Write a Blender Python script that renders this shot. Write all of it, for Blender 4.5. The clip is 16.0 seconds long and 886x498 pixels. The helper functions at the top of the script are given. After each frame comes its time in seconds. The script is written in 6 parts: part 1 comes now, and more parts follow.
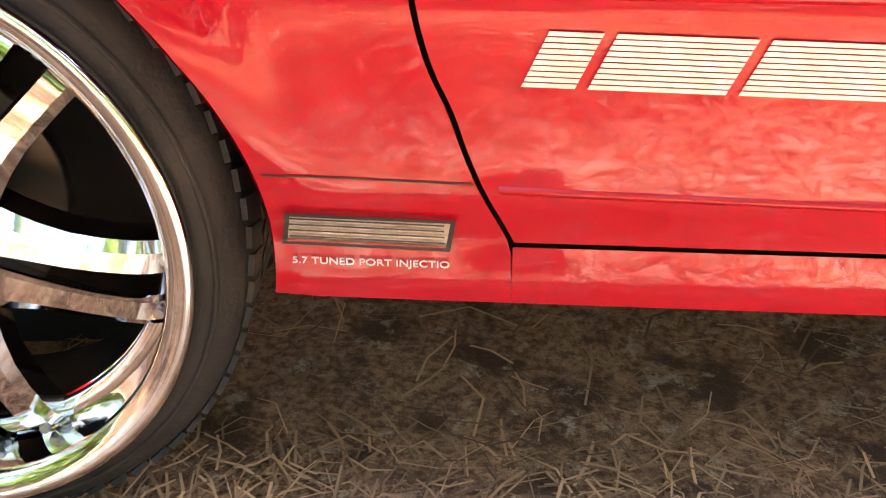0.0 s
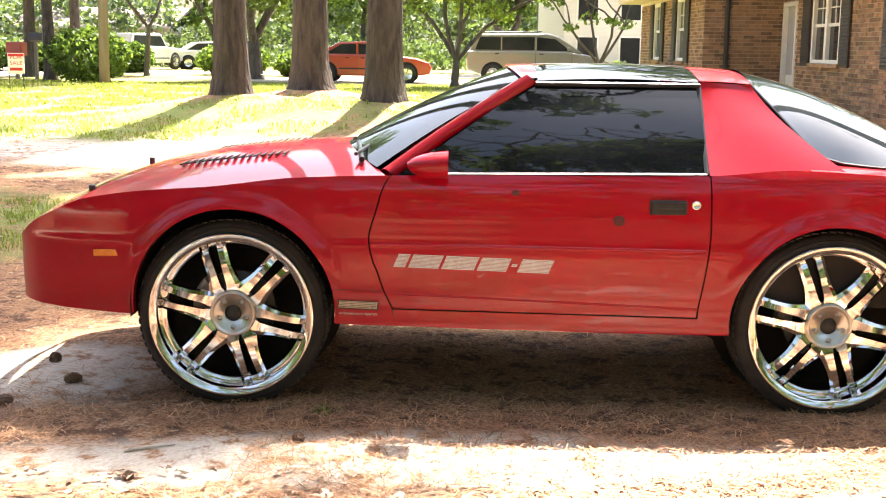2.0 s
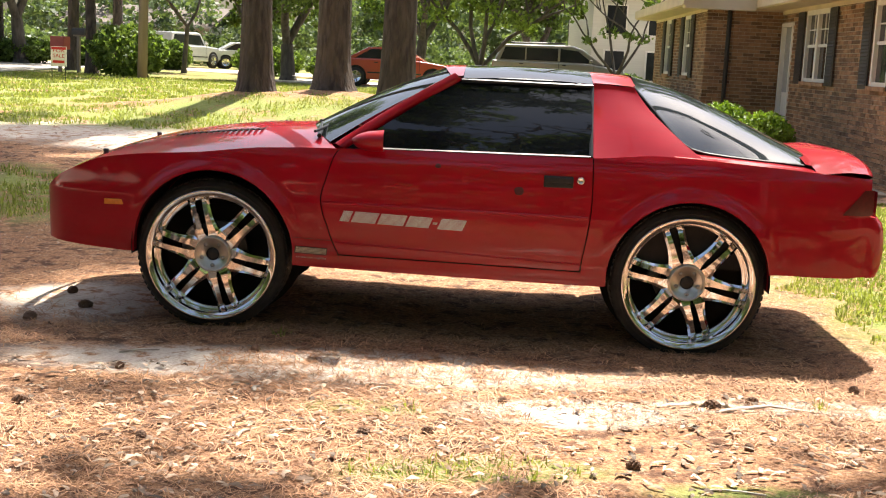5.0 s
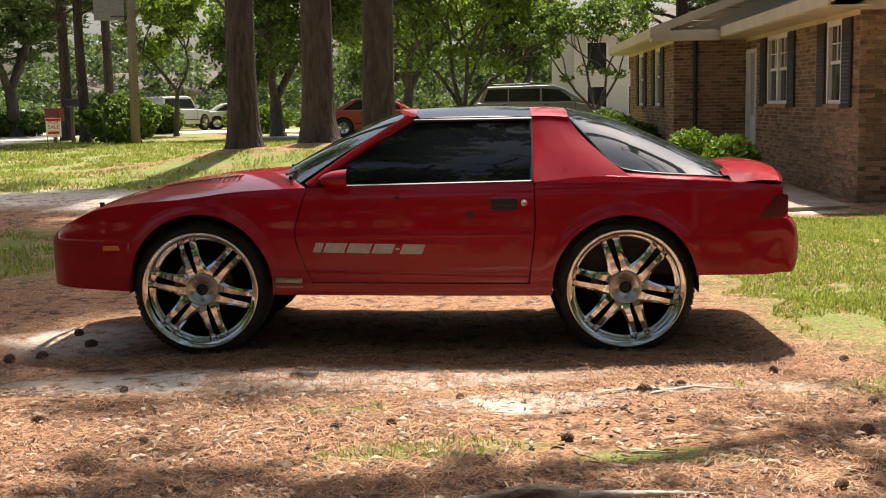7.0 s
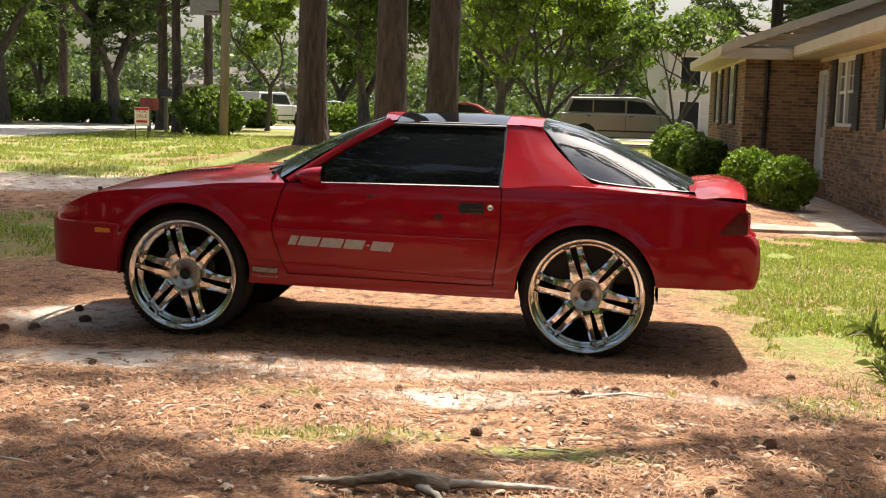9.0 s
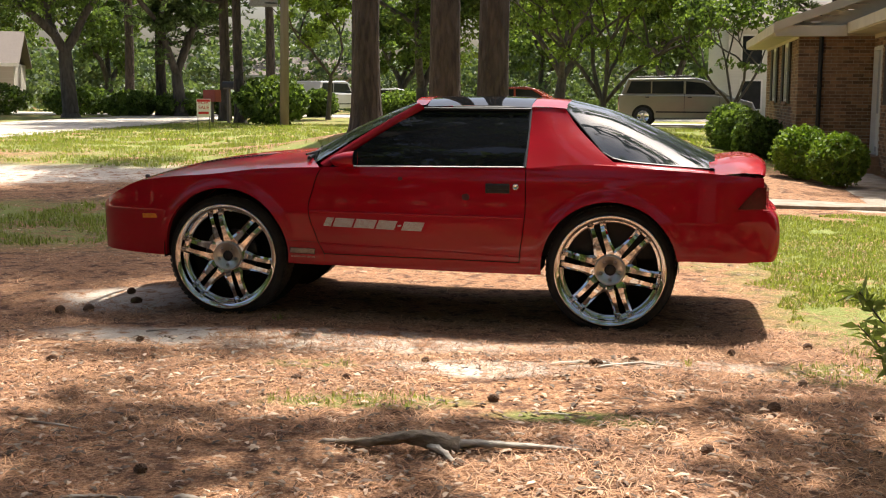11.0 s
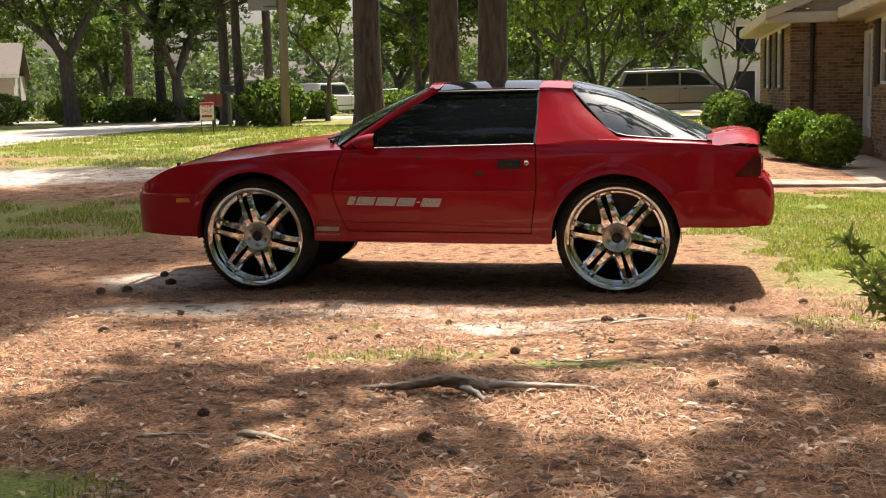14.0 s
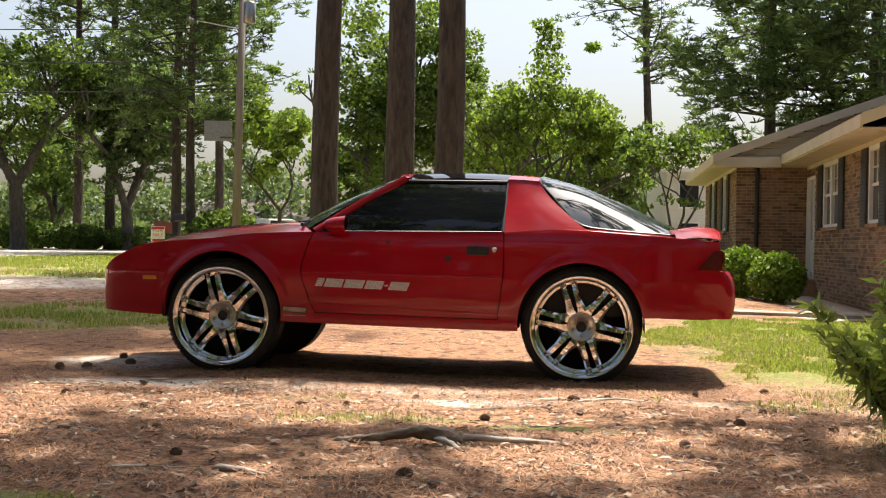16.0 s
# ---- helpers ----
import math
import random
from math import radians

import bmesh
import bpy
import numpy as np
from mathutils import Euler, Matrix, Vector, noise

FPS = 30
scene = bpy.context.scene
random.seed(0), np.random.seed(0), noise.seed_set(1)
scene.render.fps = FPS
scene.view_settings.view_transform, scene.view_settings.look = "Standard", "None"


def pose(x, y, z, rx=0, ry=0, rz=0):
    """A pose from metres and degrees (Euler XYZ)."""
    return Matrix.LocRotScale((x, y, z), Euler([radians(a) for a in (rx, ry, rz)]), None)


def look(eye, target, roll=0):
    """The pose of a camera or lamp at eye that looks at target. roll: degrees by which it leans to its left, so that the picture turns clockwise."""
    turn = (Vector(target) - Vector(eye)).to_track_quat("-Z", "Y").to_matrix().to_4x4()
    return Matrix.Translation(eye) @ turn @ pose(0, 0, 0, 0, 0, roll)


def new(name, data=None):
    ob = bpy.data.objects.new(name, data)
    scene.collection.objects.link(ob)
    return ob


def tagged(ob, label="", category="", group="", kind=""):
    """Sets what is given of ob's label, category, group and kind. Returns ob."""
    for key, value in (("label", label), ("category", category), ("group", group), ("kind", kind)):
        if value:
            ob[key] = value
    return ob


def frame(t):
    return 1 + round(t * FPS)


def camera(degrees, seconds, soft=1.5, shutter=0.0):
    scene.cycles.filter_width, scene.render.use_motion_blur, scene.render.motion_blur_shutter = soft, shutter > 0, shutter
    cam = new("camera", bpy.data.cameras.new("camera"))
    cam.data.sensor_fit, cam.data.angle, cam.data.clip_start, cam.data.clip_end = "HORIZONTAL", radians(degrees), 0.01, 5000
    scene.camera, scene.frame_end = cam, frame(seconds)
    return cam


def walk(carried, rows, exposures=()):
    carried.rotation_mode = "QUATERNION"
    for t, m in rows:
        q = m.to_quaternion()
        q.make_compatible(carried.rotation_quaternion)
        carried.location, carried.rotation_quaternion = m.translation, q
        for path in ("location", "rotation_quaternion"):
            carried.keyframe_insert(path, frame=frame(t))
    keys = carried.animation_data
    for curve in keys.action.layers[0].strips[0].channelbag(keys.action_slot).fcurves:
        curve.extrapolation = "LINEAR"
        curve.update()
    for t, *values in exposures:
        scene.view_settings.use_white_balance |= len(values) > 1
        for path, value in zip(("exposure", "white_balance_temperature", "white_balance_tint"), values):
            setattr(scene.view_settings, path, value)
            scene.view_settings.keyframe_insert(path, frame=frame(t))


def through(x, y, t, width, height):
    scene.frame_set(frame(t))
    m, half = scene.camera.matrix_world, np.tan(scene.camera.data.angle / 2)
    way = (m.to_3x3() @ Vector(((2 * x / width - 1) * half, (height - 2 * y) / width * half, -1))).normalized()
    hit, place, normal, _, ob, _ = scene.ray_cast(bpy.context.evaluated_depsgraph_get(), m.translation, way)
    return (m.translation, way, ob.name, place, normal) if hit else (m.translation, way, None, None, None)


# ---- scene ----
cam = camera(40.56, 16.0, soft=1.1)
PATH = [
    (0, (0.665, -1.057, 1.075), (0.5995, 0.6474, 0.0311), -0.11),
    (0.5, (0.513, -2.154, 1.174), (0.6215, -0.2470, 0.5817), 2.07),
    (1, (0.644, -3.472, 1.411), (0.6259, -1.5319, 0.9261), 1.68),
    (1.5, (0.936, -4.804, 1.505), (0.7936, -2.8516, 1.0940), 1.98),
    (2, (0.976, -4.998, 1.528), (0.9488, -3.0258, 1.1996), 0.76),
    (2.5, (1.018, -5.247, 1.537), (1.1271, -3.2714, 1.2466), 4.12),
    (2.7, (1.067, -5.344, 1.528), (1.2305, -3.3682, 1.2651), 2.76),
    (3, (1.149, -5.432, 1.517), (1.2925, -3.4636, 1.1917), 0.36),
    (3.5, (1.368, -5.621, 1.515), (1.3478, -3.6422, 1.2269), -0.38),
    (4, (1.439, -5.858, 1.522), (1.3700, -3.8737, 1.2782), -1.84),
    (4.5, (1.457, -6.133, 1.505), (1.3642, -4.1563, 1.2180), 1.46),
    (4.7, (1.482, -6.202, 1.509), (1.3990, -4.2293, 1.1928), 2.76),
    (6.8, (1.760, -7.050, 1.476), (1.6919, -5.0697, 1.2011), 0.86),
    (7, (1.796, -7.094, 1.486), (1.7073, -5.1107, 1.2459), -1.04),
    (7.5, (1.959, -7.131, 1.469), (1.8409, -5.1533, 1.1972), -1.53),
    (8, (2.216, -7.093, 1.457), (2.0263, -5.1184, 1.1999), -0.35),
    (8.5, (2.419, -7.177, 1.472), (2.1995, -5.1955, 1.3095), -0.90),
    (9, (2.612, -7.296, 1.488), (2.3594, -5.3255, 1.2563), 1.66),
    (9.2, (2.687, -7.302, 1.479), (2.3432, -5.3446, 1.2520), 0.15),
    (11.3, (2.930, -7.637, 1.488), (2.5594, -5.6888, 1.2291), 0.46),
    (11.5, (2.958, -7.674, 1.492), (2.5449, -5.7309, 1.2564), -0.23),
    (12, (2.989, -7.719, 1.483), (2.4748, -5.8004, 1.2488), -2.30),
    (12.5, (2.945, -7.806, 1.482), (2.4986, -5.8711, 1.2423), -2.37),
    (13, (2.846, -7.943, 1.472), (2.6164, -5.9727, 1.2166), -2.18),
    (13.1, (2.851, -7.987, 1.476), (2.6117, -6.0202, 1.2043), -1.31),
    (13.5, (2.831, -8.109, 1.485), (2.4417, -6.1577, 1.2789), 1.40),
    (14, (2.876, -8.131, 1.369), (2.5150, -6.1801, 1.1137), -1.28),
    (14.5, (2.814, -8.150, 1.136), (2.5225, -6.1752, 1.0175), 0.22),
    (15, (2.836, -8.265, 0.991), (2.5417, -6.2877, 1.0668), 1.52),
    (15.5, (2.746, -8.270, 0.931), (2.4535, -6.2921, 0.9026), -0.62),
    (16, (2.721, -8.274, 0.930), (2.4529, -6.2922, 0.9221), 1.03),
]
walk(cam, [(t, look(eye, target, roll)) for t, eye, target, roll in PATH],
     exposures=[(0, 4.1), (0.5, 4.5), (1.0, 4.2), (1.5, 3.3), (2.0, 2.75), (2.5, 2.5), (3.5, 2.05), (4.7, 1.7), (6.8, 0.85), (8.0, 0.9), (9.0, 1.1), (11.3, 0.95), (14.5, 1.0), (15.0, 1.3), (15.5, 1.15), (16.0, 1.1)])

# ---------------------------------------------------------------- helpers of this scene
def smooth(bm, on=True):
    for f in bm.faces:
        f.smooth = on
    return bm


def part(name, bm, material, parent=None, label="", bevel=0.0):
    """Links a bmesh as one mesh object under a thing or a part."""
    me = bpy.data.meshes.new(name)
    bmesh.ops.recalc_face_normals(bm, faces=bm.faces)
    bm.to_mesh(me)
    bm.free()
    if isinstance(material, (list, tuple)):
        for m in material:
            me.materials.append(m)
    else:
        me.materials.append(material)
    ob = new(name, me)
    if parent:
        ob.parent = parent
    if label:
        ob["label"] = label
    if bevel:
        b = ob.modifiers.new("bevel", "BEVEL")
        b.width, b.segments, b.limit_method = bevel, 2, "ANGLE"
    return ob


def thing(name, x, y, z, label, category, group="", kind="", rz=0.0):
    ob = new(name)
    ob.empty_display_size = 0.1
    ob.matrix_world = pose(x, y, z, 0, 0, rz)
    return tagged(ob, label, category, group, kind)


def raw(verts, faces):
    bm = bmesh.new()
    vs = [bm.verts.new(v) for v in verts]
    for f in faces:
        try:
            bm.faces.new([vs[i] for i in f])
        except ValueError:
            pass
    return bm


def mesh_raw(name, verts, faces, material, parent=None, label="", soft=False):
    """One mesh straight from lists, for large counts of faces."""
    me = bpy.data.meshes.new(name)
    me.from_pydata([tuple(v) for v in verts], [], faces)
    me.materials.append(material)
    if soft:
        me.polygons.foreach_set("use_smooth", [True] * len(me.polygons))
    me.update()
    ob = new(name, me)
    if parent:
        ob.parent = parent
    if label:
        ob["label"] = label
    return ob


def box(sx, sy, sz, x=0, y=0, z=0, m=None, bm=None):
    """A box of that size, its centre at x, y, z; m turns it first."""
    bm = bm or bmesh.new()
    k = Matrix.Translation((x, y, z)) @ (m or Matrix()) @ Matrix.Diagonal((sx, sy, sz, 1))
    bmesh.ops.create_cube(bm, size=1, matrix=k)
    return bm


def bbox(x0, x1, y0, y1, z0, z1, bm=None):
    return box(x1 - x0, y1 - y0, z1 - z0, (x0 + x1) / 2, (y0 + y1) / 2, (z0 + z1) / 2, bm=bm)


def tube(a, b, r0, r1=None, seg=10, bm=None, cap=True):
    """A tapered rod from a to b."""
    bm = bm or bmesh.new()
    a, b = Vector(a), Vector(b)
    d = b - a
    m = Matrix.Translation((a + b) / 2) @ d.to_track_quat("Z", "Y").to_matrix().to_4x4()
    bmesh.ops.create_cone(bm, cap_ends=cap, segments=seg, radius1=r0, radius2=r0 if r1 is None else r1, depth=d.length, matrix=m)
    return bm


def grid(nu, nv, fn, bm=None):
    """A sheet: fn(u, v) with u and v from 0 to 1."""
    bm = bm or bmesh.new()
    vs = [[bm.verts.new(fn(i / nu, j / nv)) for j in range(nv + 1)] for i in range(nu + 1)]
    for i in range(nu):
        for j in range(nv):
            bm.faces.new((vs[i][j], vs[i + 1][j], vs[i + 1][j + 1], vs[i][j + 1]))
    return smooth(bm)


def lathe(profile, seg=48, axis="y", c=(0, 0, 0), bm=None, closed=False):
    """A surface turned about an axis through c; profile: (radius, along the axis)."""
    bm = bm or bmesh.new()
    rings = []
    for k in range(seg):
        a = 2 * math.pi * k / seg
        ca, sa = math.cos(a), math.sin(a)
        ring = []
        for r, h in profile:
            p = (r * ca, h, r * sa) if axis == "y" else (r * ca, r * sa, h)
            ring.append(bm.verts.new((c[0] + p[0], c[1] + p[1], c[2] + p[2])))
        rings.append(ring)
    n = len(profile)
    for k in range(seg):
        a, b = rings[k], rings[(k + 1) % seg]
        for i in range(n if closed else n - 1):
            bm.faces.new((a[i], a[(i + 1) % n], b[(i + 1) % n], b[i]))
    return smooth(bm)


def solid(bm, t):
    """Gives a sheet a thickness."""
    bmesh.ops.recalc_face_normals(bm, faces=bm.faces)
    bmesh.ops.solidify(bm, geom=list(bm.faces), thickness=t)
    return bm


def curve(table):
    """A smooth function through pairs of numbers, flat outside."""
    xs, ys = [p[0] for p in table], [p[1] for p in table]
    n = len(xs)
    d = [(ys[i + 1] - ys[i]) / (xs[i + 1] - xs[i]) for i in range(n - 1)]
    m = [d[0]] + [0 if d[i - 1] * d[i] <= 0 else 2 * d[i - 1] * d[i] / (d[i - 1] + d[i]) for i in range(1, n - 1)] + [d[-1]]

    def at(x):
        if x <= xs[0]:
            return ys[0]
        if x >= xs[-1]:
            return ys[-1]
        i = 0
        while x > xs[i + 1]:
            i += 1
        h = xs[i + 1] - xs[i]
        t = (x - xs[i]) / h
        return ((1 + 2 * t) * (1 - t) ** 2 * ys[i] + t * (1 - t) ** 2 * h * m[i] + t * t * (3 - 2 * t) * ys[i + 1] + t * t * (t - 1) * h * m[i + 1])
    return at


def lerp(a, b, t):
    return a + (b - a) * t


# ---------------------------------------------------------------- world and sun
SUN_FROM = Vector((0.26, 1.0, 2.05)).normalized()
world = bpy.data.worlds.new("sky")
scene.world = world
world.use_nodes = True
wn = world.node_tree
sky = wn.nodes.new("ShaderNodeTexSky")
sky.sky_type, sky.sun_disc = "NISHITA", False
sky.sun_elevation = math.asin(SUN_FROM.z)
sky.sun_rotation = math.atan2(SUN_FROM.x, SUN_FROM.y)
sky.air_density, sky.dust_density, sky.ozone_density = 1.0, 5.0, 1.0
wn.links.new(sky.outputs[0], wn.nodes["Background"].inputs[0])
wn.nodes["Background"].inputs[1].default_value = 0.092
sun = new("sun", bpy.data.lights.new("sun", "SUN"))
sun.data.energy, sun.data.angle, sun.data.color = 5.0, radians(0.55), (1.0, 0.94, 0.84)
sun.matrix_world = look((0, 0, 30), Vector((0, 0, 30)) - SUN_FROM)


# ---------------------------------------------------------------- materials
def material(name, base=(0.5, 0.5, 0.5), rough=0.6, metal=0.0, second=None, scale=8.0, amount=0.5, bump=0.0, bump_scale=40.0,
             coat=0.0, spec=0.5, third=None, third_scale=1.0, random_value=0.0, stretch=(1, 1, 1), deep=0.02, trans=0.0, ior=1.45, island=0.0, detail=6.0):
    """A surface with colour variation at two scales and fine relief."""
    mat = bpy.data.materials.new(name)
    mat.use_nodes = True
    nt = mat.node_tree
    n, l = nt.nodes, nt.links
    b = n["Principled BSDF"]
    b.inputs["Roughness"].default_value, b.inputs["Metallic"].default_value = rough, metal
    b.inputs["Coat Weight"].default_value, b.inputs["Coat Roughness"].default_value = coat, 0.04
    b.inputs["Specular IOR Level"].default_value = spec
    b.inputs["Transmission Weight"].default_value, b.inputs["IOR"].default_value = trans, ior
    geo = n.new("ShaderNodeNewGeometry")
    mp = n.new("ShaderNodeMapping")
    mp.inputs["Scale"].default_value = stretch
    l.new(geo.outputs["Position"], mp.inputs["Vector"])
    col = n.new("ShaderNodeRGB")
    col.outputs[0].default_value = (*base, 1)
    out = col.outputs[0]

    def mixed(out, colour, sc, lo, hi, fac):
        t = n.new("ShaderNodeTexNoise")
        t.inputs["Scale"].default_value, t.inputs["Detail"].default_value = sc, detail
        l.new(mp.outputs[0], t.inputs["Vector"])
        r = n.new("ShaderNodeMapRange")
        r.inputs["From Min"].default_value, r.inputs["From Max"].default_value, r.inputs["To Max"].default_value = lo, hi, fac
        l.new(t.outputs[0], r.inputs["Value"])
        m = n.new("ShaderNodeMix")
        m.data_type = "RGBA"
        l.new(r.outputs[0], m.inputs["Factor"])
        l.new(out, m.inputs["A"])
        m.inputs["B"].default_value = (*colour, 1)
        return m.outputs["Result"]
    if second:
        out = mixed(out, second, scale, 0.38, 0.66, amount)
    if third:
        out = mixed(out, third, third_scale, 0.45, 0.65, 0.7)
    if random_value or island:
        h = n.new("ShaderNodeHueSaturation")
        r = n.new("ShaderNodeMapRange")
        k = random_value or island
        r.inputs["To Min"].default_value, r.inputs["To Max"].default_value = 1 - k, 1 + k
        if island:
            l.new(geo.outputs["Random Per Island"], r.inputs["Value"])
        else:
            l.new(n.new("ShaderNodeObjectInfo").outputs["Random"], r.inputs["Value"])
        l.new(r.outputs[0], h.inputs["Value"])
        l.new(out, h.inputs["Color"])
        out = h.outputs[0]
    l.new(out, b.inputs["Base Color"])
    if bump:
        t = n.new("ShaderNodeTexNoise")
        t.inputs["Scale"].default_value, t.inputs["Detail"].default_value = bump_scale, 5
        l.new(mp.outputs[0], t.inputs["Vector"])
        u = n.new("ShaderNodeBump")
        u.inputs["Strength"].default_value, u.inputs["Distance"].default_value = bump, deep
        l.new(t.outputs[0], u.inputs["Height"])
        l.new(u.outputs[0], b.inputs["Normal"])
    return mat


def leafy(name, base, second, island=0.35, through=0.35):
    """Leaves that let some light through."""
    mat = material(name, base, 0.55, second=second, scale=0.9, amount=0.8, island=island)
    nt = mat.node_tree
    n, l = nt.nodes, nt.links
    b = n["Principled BSDF"]
    tr = n.new("ShaderNodeBsdfTranslucent")
    src = b.inputs["Base Color"].links[0].from_socket
    g = n.new("ShaderNodeMix")
    g.data_type, g.blend_type = "RGBA", "MULTIPLY"
    g.inputs["Factor"].default_value = 1
    l.new(src, g.inputs["A"])
    g.inputs["B"].default_value = (1.0, 1.0, 0.45, 1)
    l.new(g.outputs["Result"], tr.inputs[0])
    mx = n.new("ShaderNodeMixShader")
    mx.inputs[0].default_value = through
    l.new(b.outputs[0], mx.inputs[1])
    l.new(tr.outputs[0], mx.inputs[2])
    l.new(mx.outputs[0], n["Material Output"].inputs["Surface"])
    return mat


PAINT = material("red_paint", (0.37, 0.002, 0.013), 0.4, second=(0.30, 0.002, 0.010), scale=2.5, amount=0.7, coat=0.75, spec=0.08, bump=0.10, bump_scale=4.0, stretch=(0.5, 1, 2), third=(0.33, 0.003, 0.013), third_scale=30)
RUBBER = material("tyre_rubber", (0.018, 0.017, 0.016), 0.75, second=(0.045, 0.04, 0.035), scale=14, amount=0.6, bump=0.15, bump_scale=120)
CHROME = material("chrome", (0.80, 0.79, 0.78), 0.05, 1.0, second=(0.55, 0.53, 0.50), scale=22, amount=0.45, bump=0.05, bump_scale=22, deep=0.004)
DULL = material("dull_metal", (0.45, 0.43, 0.41), 0.35, 1.0, second=(0.25, 0.22, 0.2), scale=20)
# pale colour stands in for sun glare along the door's top edge
GLARE = material("glare_trim", (0.48, 0.40, 0.39), 0.4, second=(0.36, 0.28, 0.27), scale=30)
ROTOR = material("rotor_steel", (0.07, 0.065, 0.06), 0.45, 1.0, second=(0.08, 0.06, 0.05), scale=20)
SATIN = material("satin_hub", (0.62, 0.59, 0.54), 0.32, 1.0, second=(0.5, 0.47, 0.43), scale=30, bump=0.05, bump_scale=80)
BLACK = material("black_plastic", (0.012, 0.012, 0.013), 0.45, second=(0.03, 0.03, 0.03), scale=30)
DARK = material("dark_under", (0.012, 0.011, 0.01), 0.9, second=(0.03, 0.025, 0.02), scale=12)
TINT = material("tinted_glass", (0.005, 0.006, 0.007), 0.02, spec=0.55, bump=0.06, bump_scale=2.5, stretch=(0.6, 1, 2.5), second=(0.012, 0.013, 0.016), scale=3)
HATCH = material("hatch_glass", (0.02, 0.026, 0.03), 0.04, spec=0.9, coat=1.0, second=(0.05, 0.055, 0.06), scale=4, bump=0.03, bump_scale=3)
CLEAR = material("car_glass", (0.015, 0.02, 0.02), 0.03, spec=0.5, second=(0.03, 0.035, 0.03), scale=3)
AMBER = material("amber_lens", (0.75, 0.22, 0.02), 0.25, coat=0.6, second=(0.6, 0.15, 0.01), scale=60)
REDLENS = material("tail_lens", (0.10, 0.006, 0.008), 0.25, coat=0.25, second=(0.05, 0.004, 0.004), scale=40)
DECAL = material("silver_decal", (0.62, 0.60, 0.58), 0.4, second=(0.5, 0.3, 0.28), scale=40, amount=0.4)
SILVER = material("silver_trim", (0.55, 0.52, 0.46), 0.3, 0.8, second=(0.3, 0.25, 0.2), scale=60)
BRICK = material("brick", (0.29, 0.175, 0.10), 0.85, second=(0.17, 0.095, 0.055), scale=9, amount=0.8, bump=0.4, bump_scale=90, random_value=0.48)
BRICKS = material("brick_joined", (0.29, 0.175, 0.10), 0.85, second=(0.17, 0.095, 0.055), scale=9, amount=0.8, bump=0.4, bump_scale=90, island=0.5)
MORTAR = material("mortar", (0.46, 0.41, 0.33), 0.95, second=(0.34, 0.29, 0.23), scale=20, bump=0.3, bump_scale=120)
CREAM = material("cream_paint", (0.62, 0.53, 0.38), 0.6, second=(0.5, 0.42, 0.3), scale=3, amount=0.6, bump=0.05)
WHITE = material("white_paint", (0.78, 0.76, 0.72), 0.5, second=(0.66, 0.64, 0.6), scale=6, amount=0.5)
SHUTTER = material("dark_shutter", (0.035, 0.03, 0.027), 0.55, second=(0.06, 0.05, 0.045), scale=12)
SHINGLE = material("shingles", (0.16, 0.13, 0.11), 0.9, second=(0.09, 0.075, 0.065), scale=14, bump=0.5, bump_scale=50)
PANE = material("window_glass", (0.02, 0.022, 0.025), 0.05, spec=0.5, second=(0.05, 0.05, 0.05), scale=1.5)
# darker copy of CONCRETE: the walk's shade put into the colour, plus soil stains
WALKWAY = material("shaded_stained_concrete", (0.36, 0.31, 0.25), 0.9, second=(0.26, 0.2, 0.15), scale=4, amount=0.8, bump=0.25, bump_scale=60, third=(0.2, 0.14, 0.09), third_scale=5)
CONCRETE = material("concrete", (0.55, 0.50, 0.44), 0.9, second=(0.42, 0.37, 0.31), scale=3, amount=0.8, bump=0.25, bump_scale=60, third=(0.32, 0.24, 0.17), third_scale=6)
BARK = material("pine_bark", (0.082, 0.064, 0.050), 0.95, second=(0.045, 0.033, 0.028), scale=7, amount=1.0, bump=1.0, bump_scale=14, stretch=(1, 1, 0.25), deep=0.12, third=(0.12, 0.093, 0.072), third_scale=12)
GREYBARK = material("grey_bark", (0.12, 0.105, 0.09), 0.95, second=(0.06, 0.05, 0.045), scale=9, amount=1.0, bump=0.7, bump_scale=20, stretch=(1, 1, 0.3))
LEAF = leafy("broad_leaf", (0.155, 0.225, 0.06), (0.085, 0.14, 0.038), island=0.55, through=0.58)
FARLEAF = leafy("far_leaf", (0.13, 0.18, 0.085), (0.08, 0.12, 0.06), through=0.45)
LEAFB = leafy("light_leaf", (0.22, 0.31, 0.075), (0.13, 0.20, 0.045), island=0.45, through=0.58)
NEEDLE = leafy("pine_needle", (0.145, 0.205, 0.09), (0.09, 0.145, 0.06), island=0.5, through=0.58)
BUSHY = leafy("bush_leaf", (0.20, 0.30, 0.04), (0.10, 0.18, 0.025), through=0.4)
PALELEAF = leafy("pale_shrub_leaf", (0.32, 0.40, 0.13), (0.20, 0.28, 0.08), through=0.5)
BLADE = leafy("grass_blade", (0.21, 0.27, 0.055), (0.31, 0.31, 0.10), through=0.55)
STRAW = material("pine_straw", (0.46, 0.25, 0.13), 0.7, second=(0.27, 0.125, 0.065), scale=2.5, amount=0.8, island=0.65)
DEADWOOD = material("dead_wood", (0.56, 0.50, 0.42), 0.9, second=(0.22, 0.17, 0.13), scale=14, amount=0.9, bump=0.5, bump_scale=60, stretch=(0.4, 1, 1))
FLAKE = material("bark_flake", (0.46, 0.34, 0.24), 0.85, second=(0.14, 0.075, 0.05), scale=9, amount=0.85, island=0.75)
CONE = material("pine_cone", (0.15, 0.085, 0.052), 0.85, second=(0.2, 0.12, 0.08), scale=60, amount=0.7)
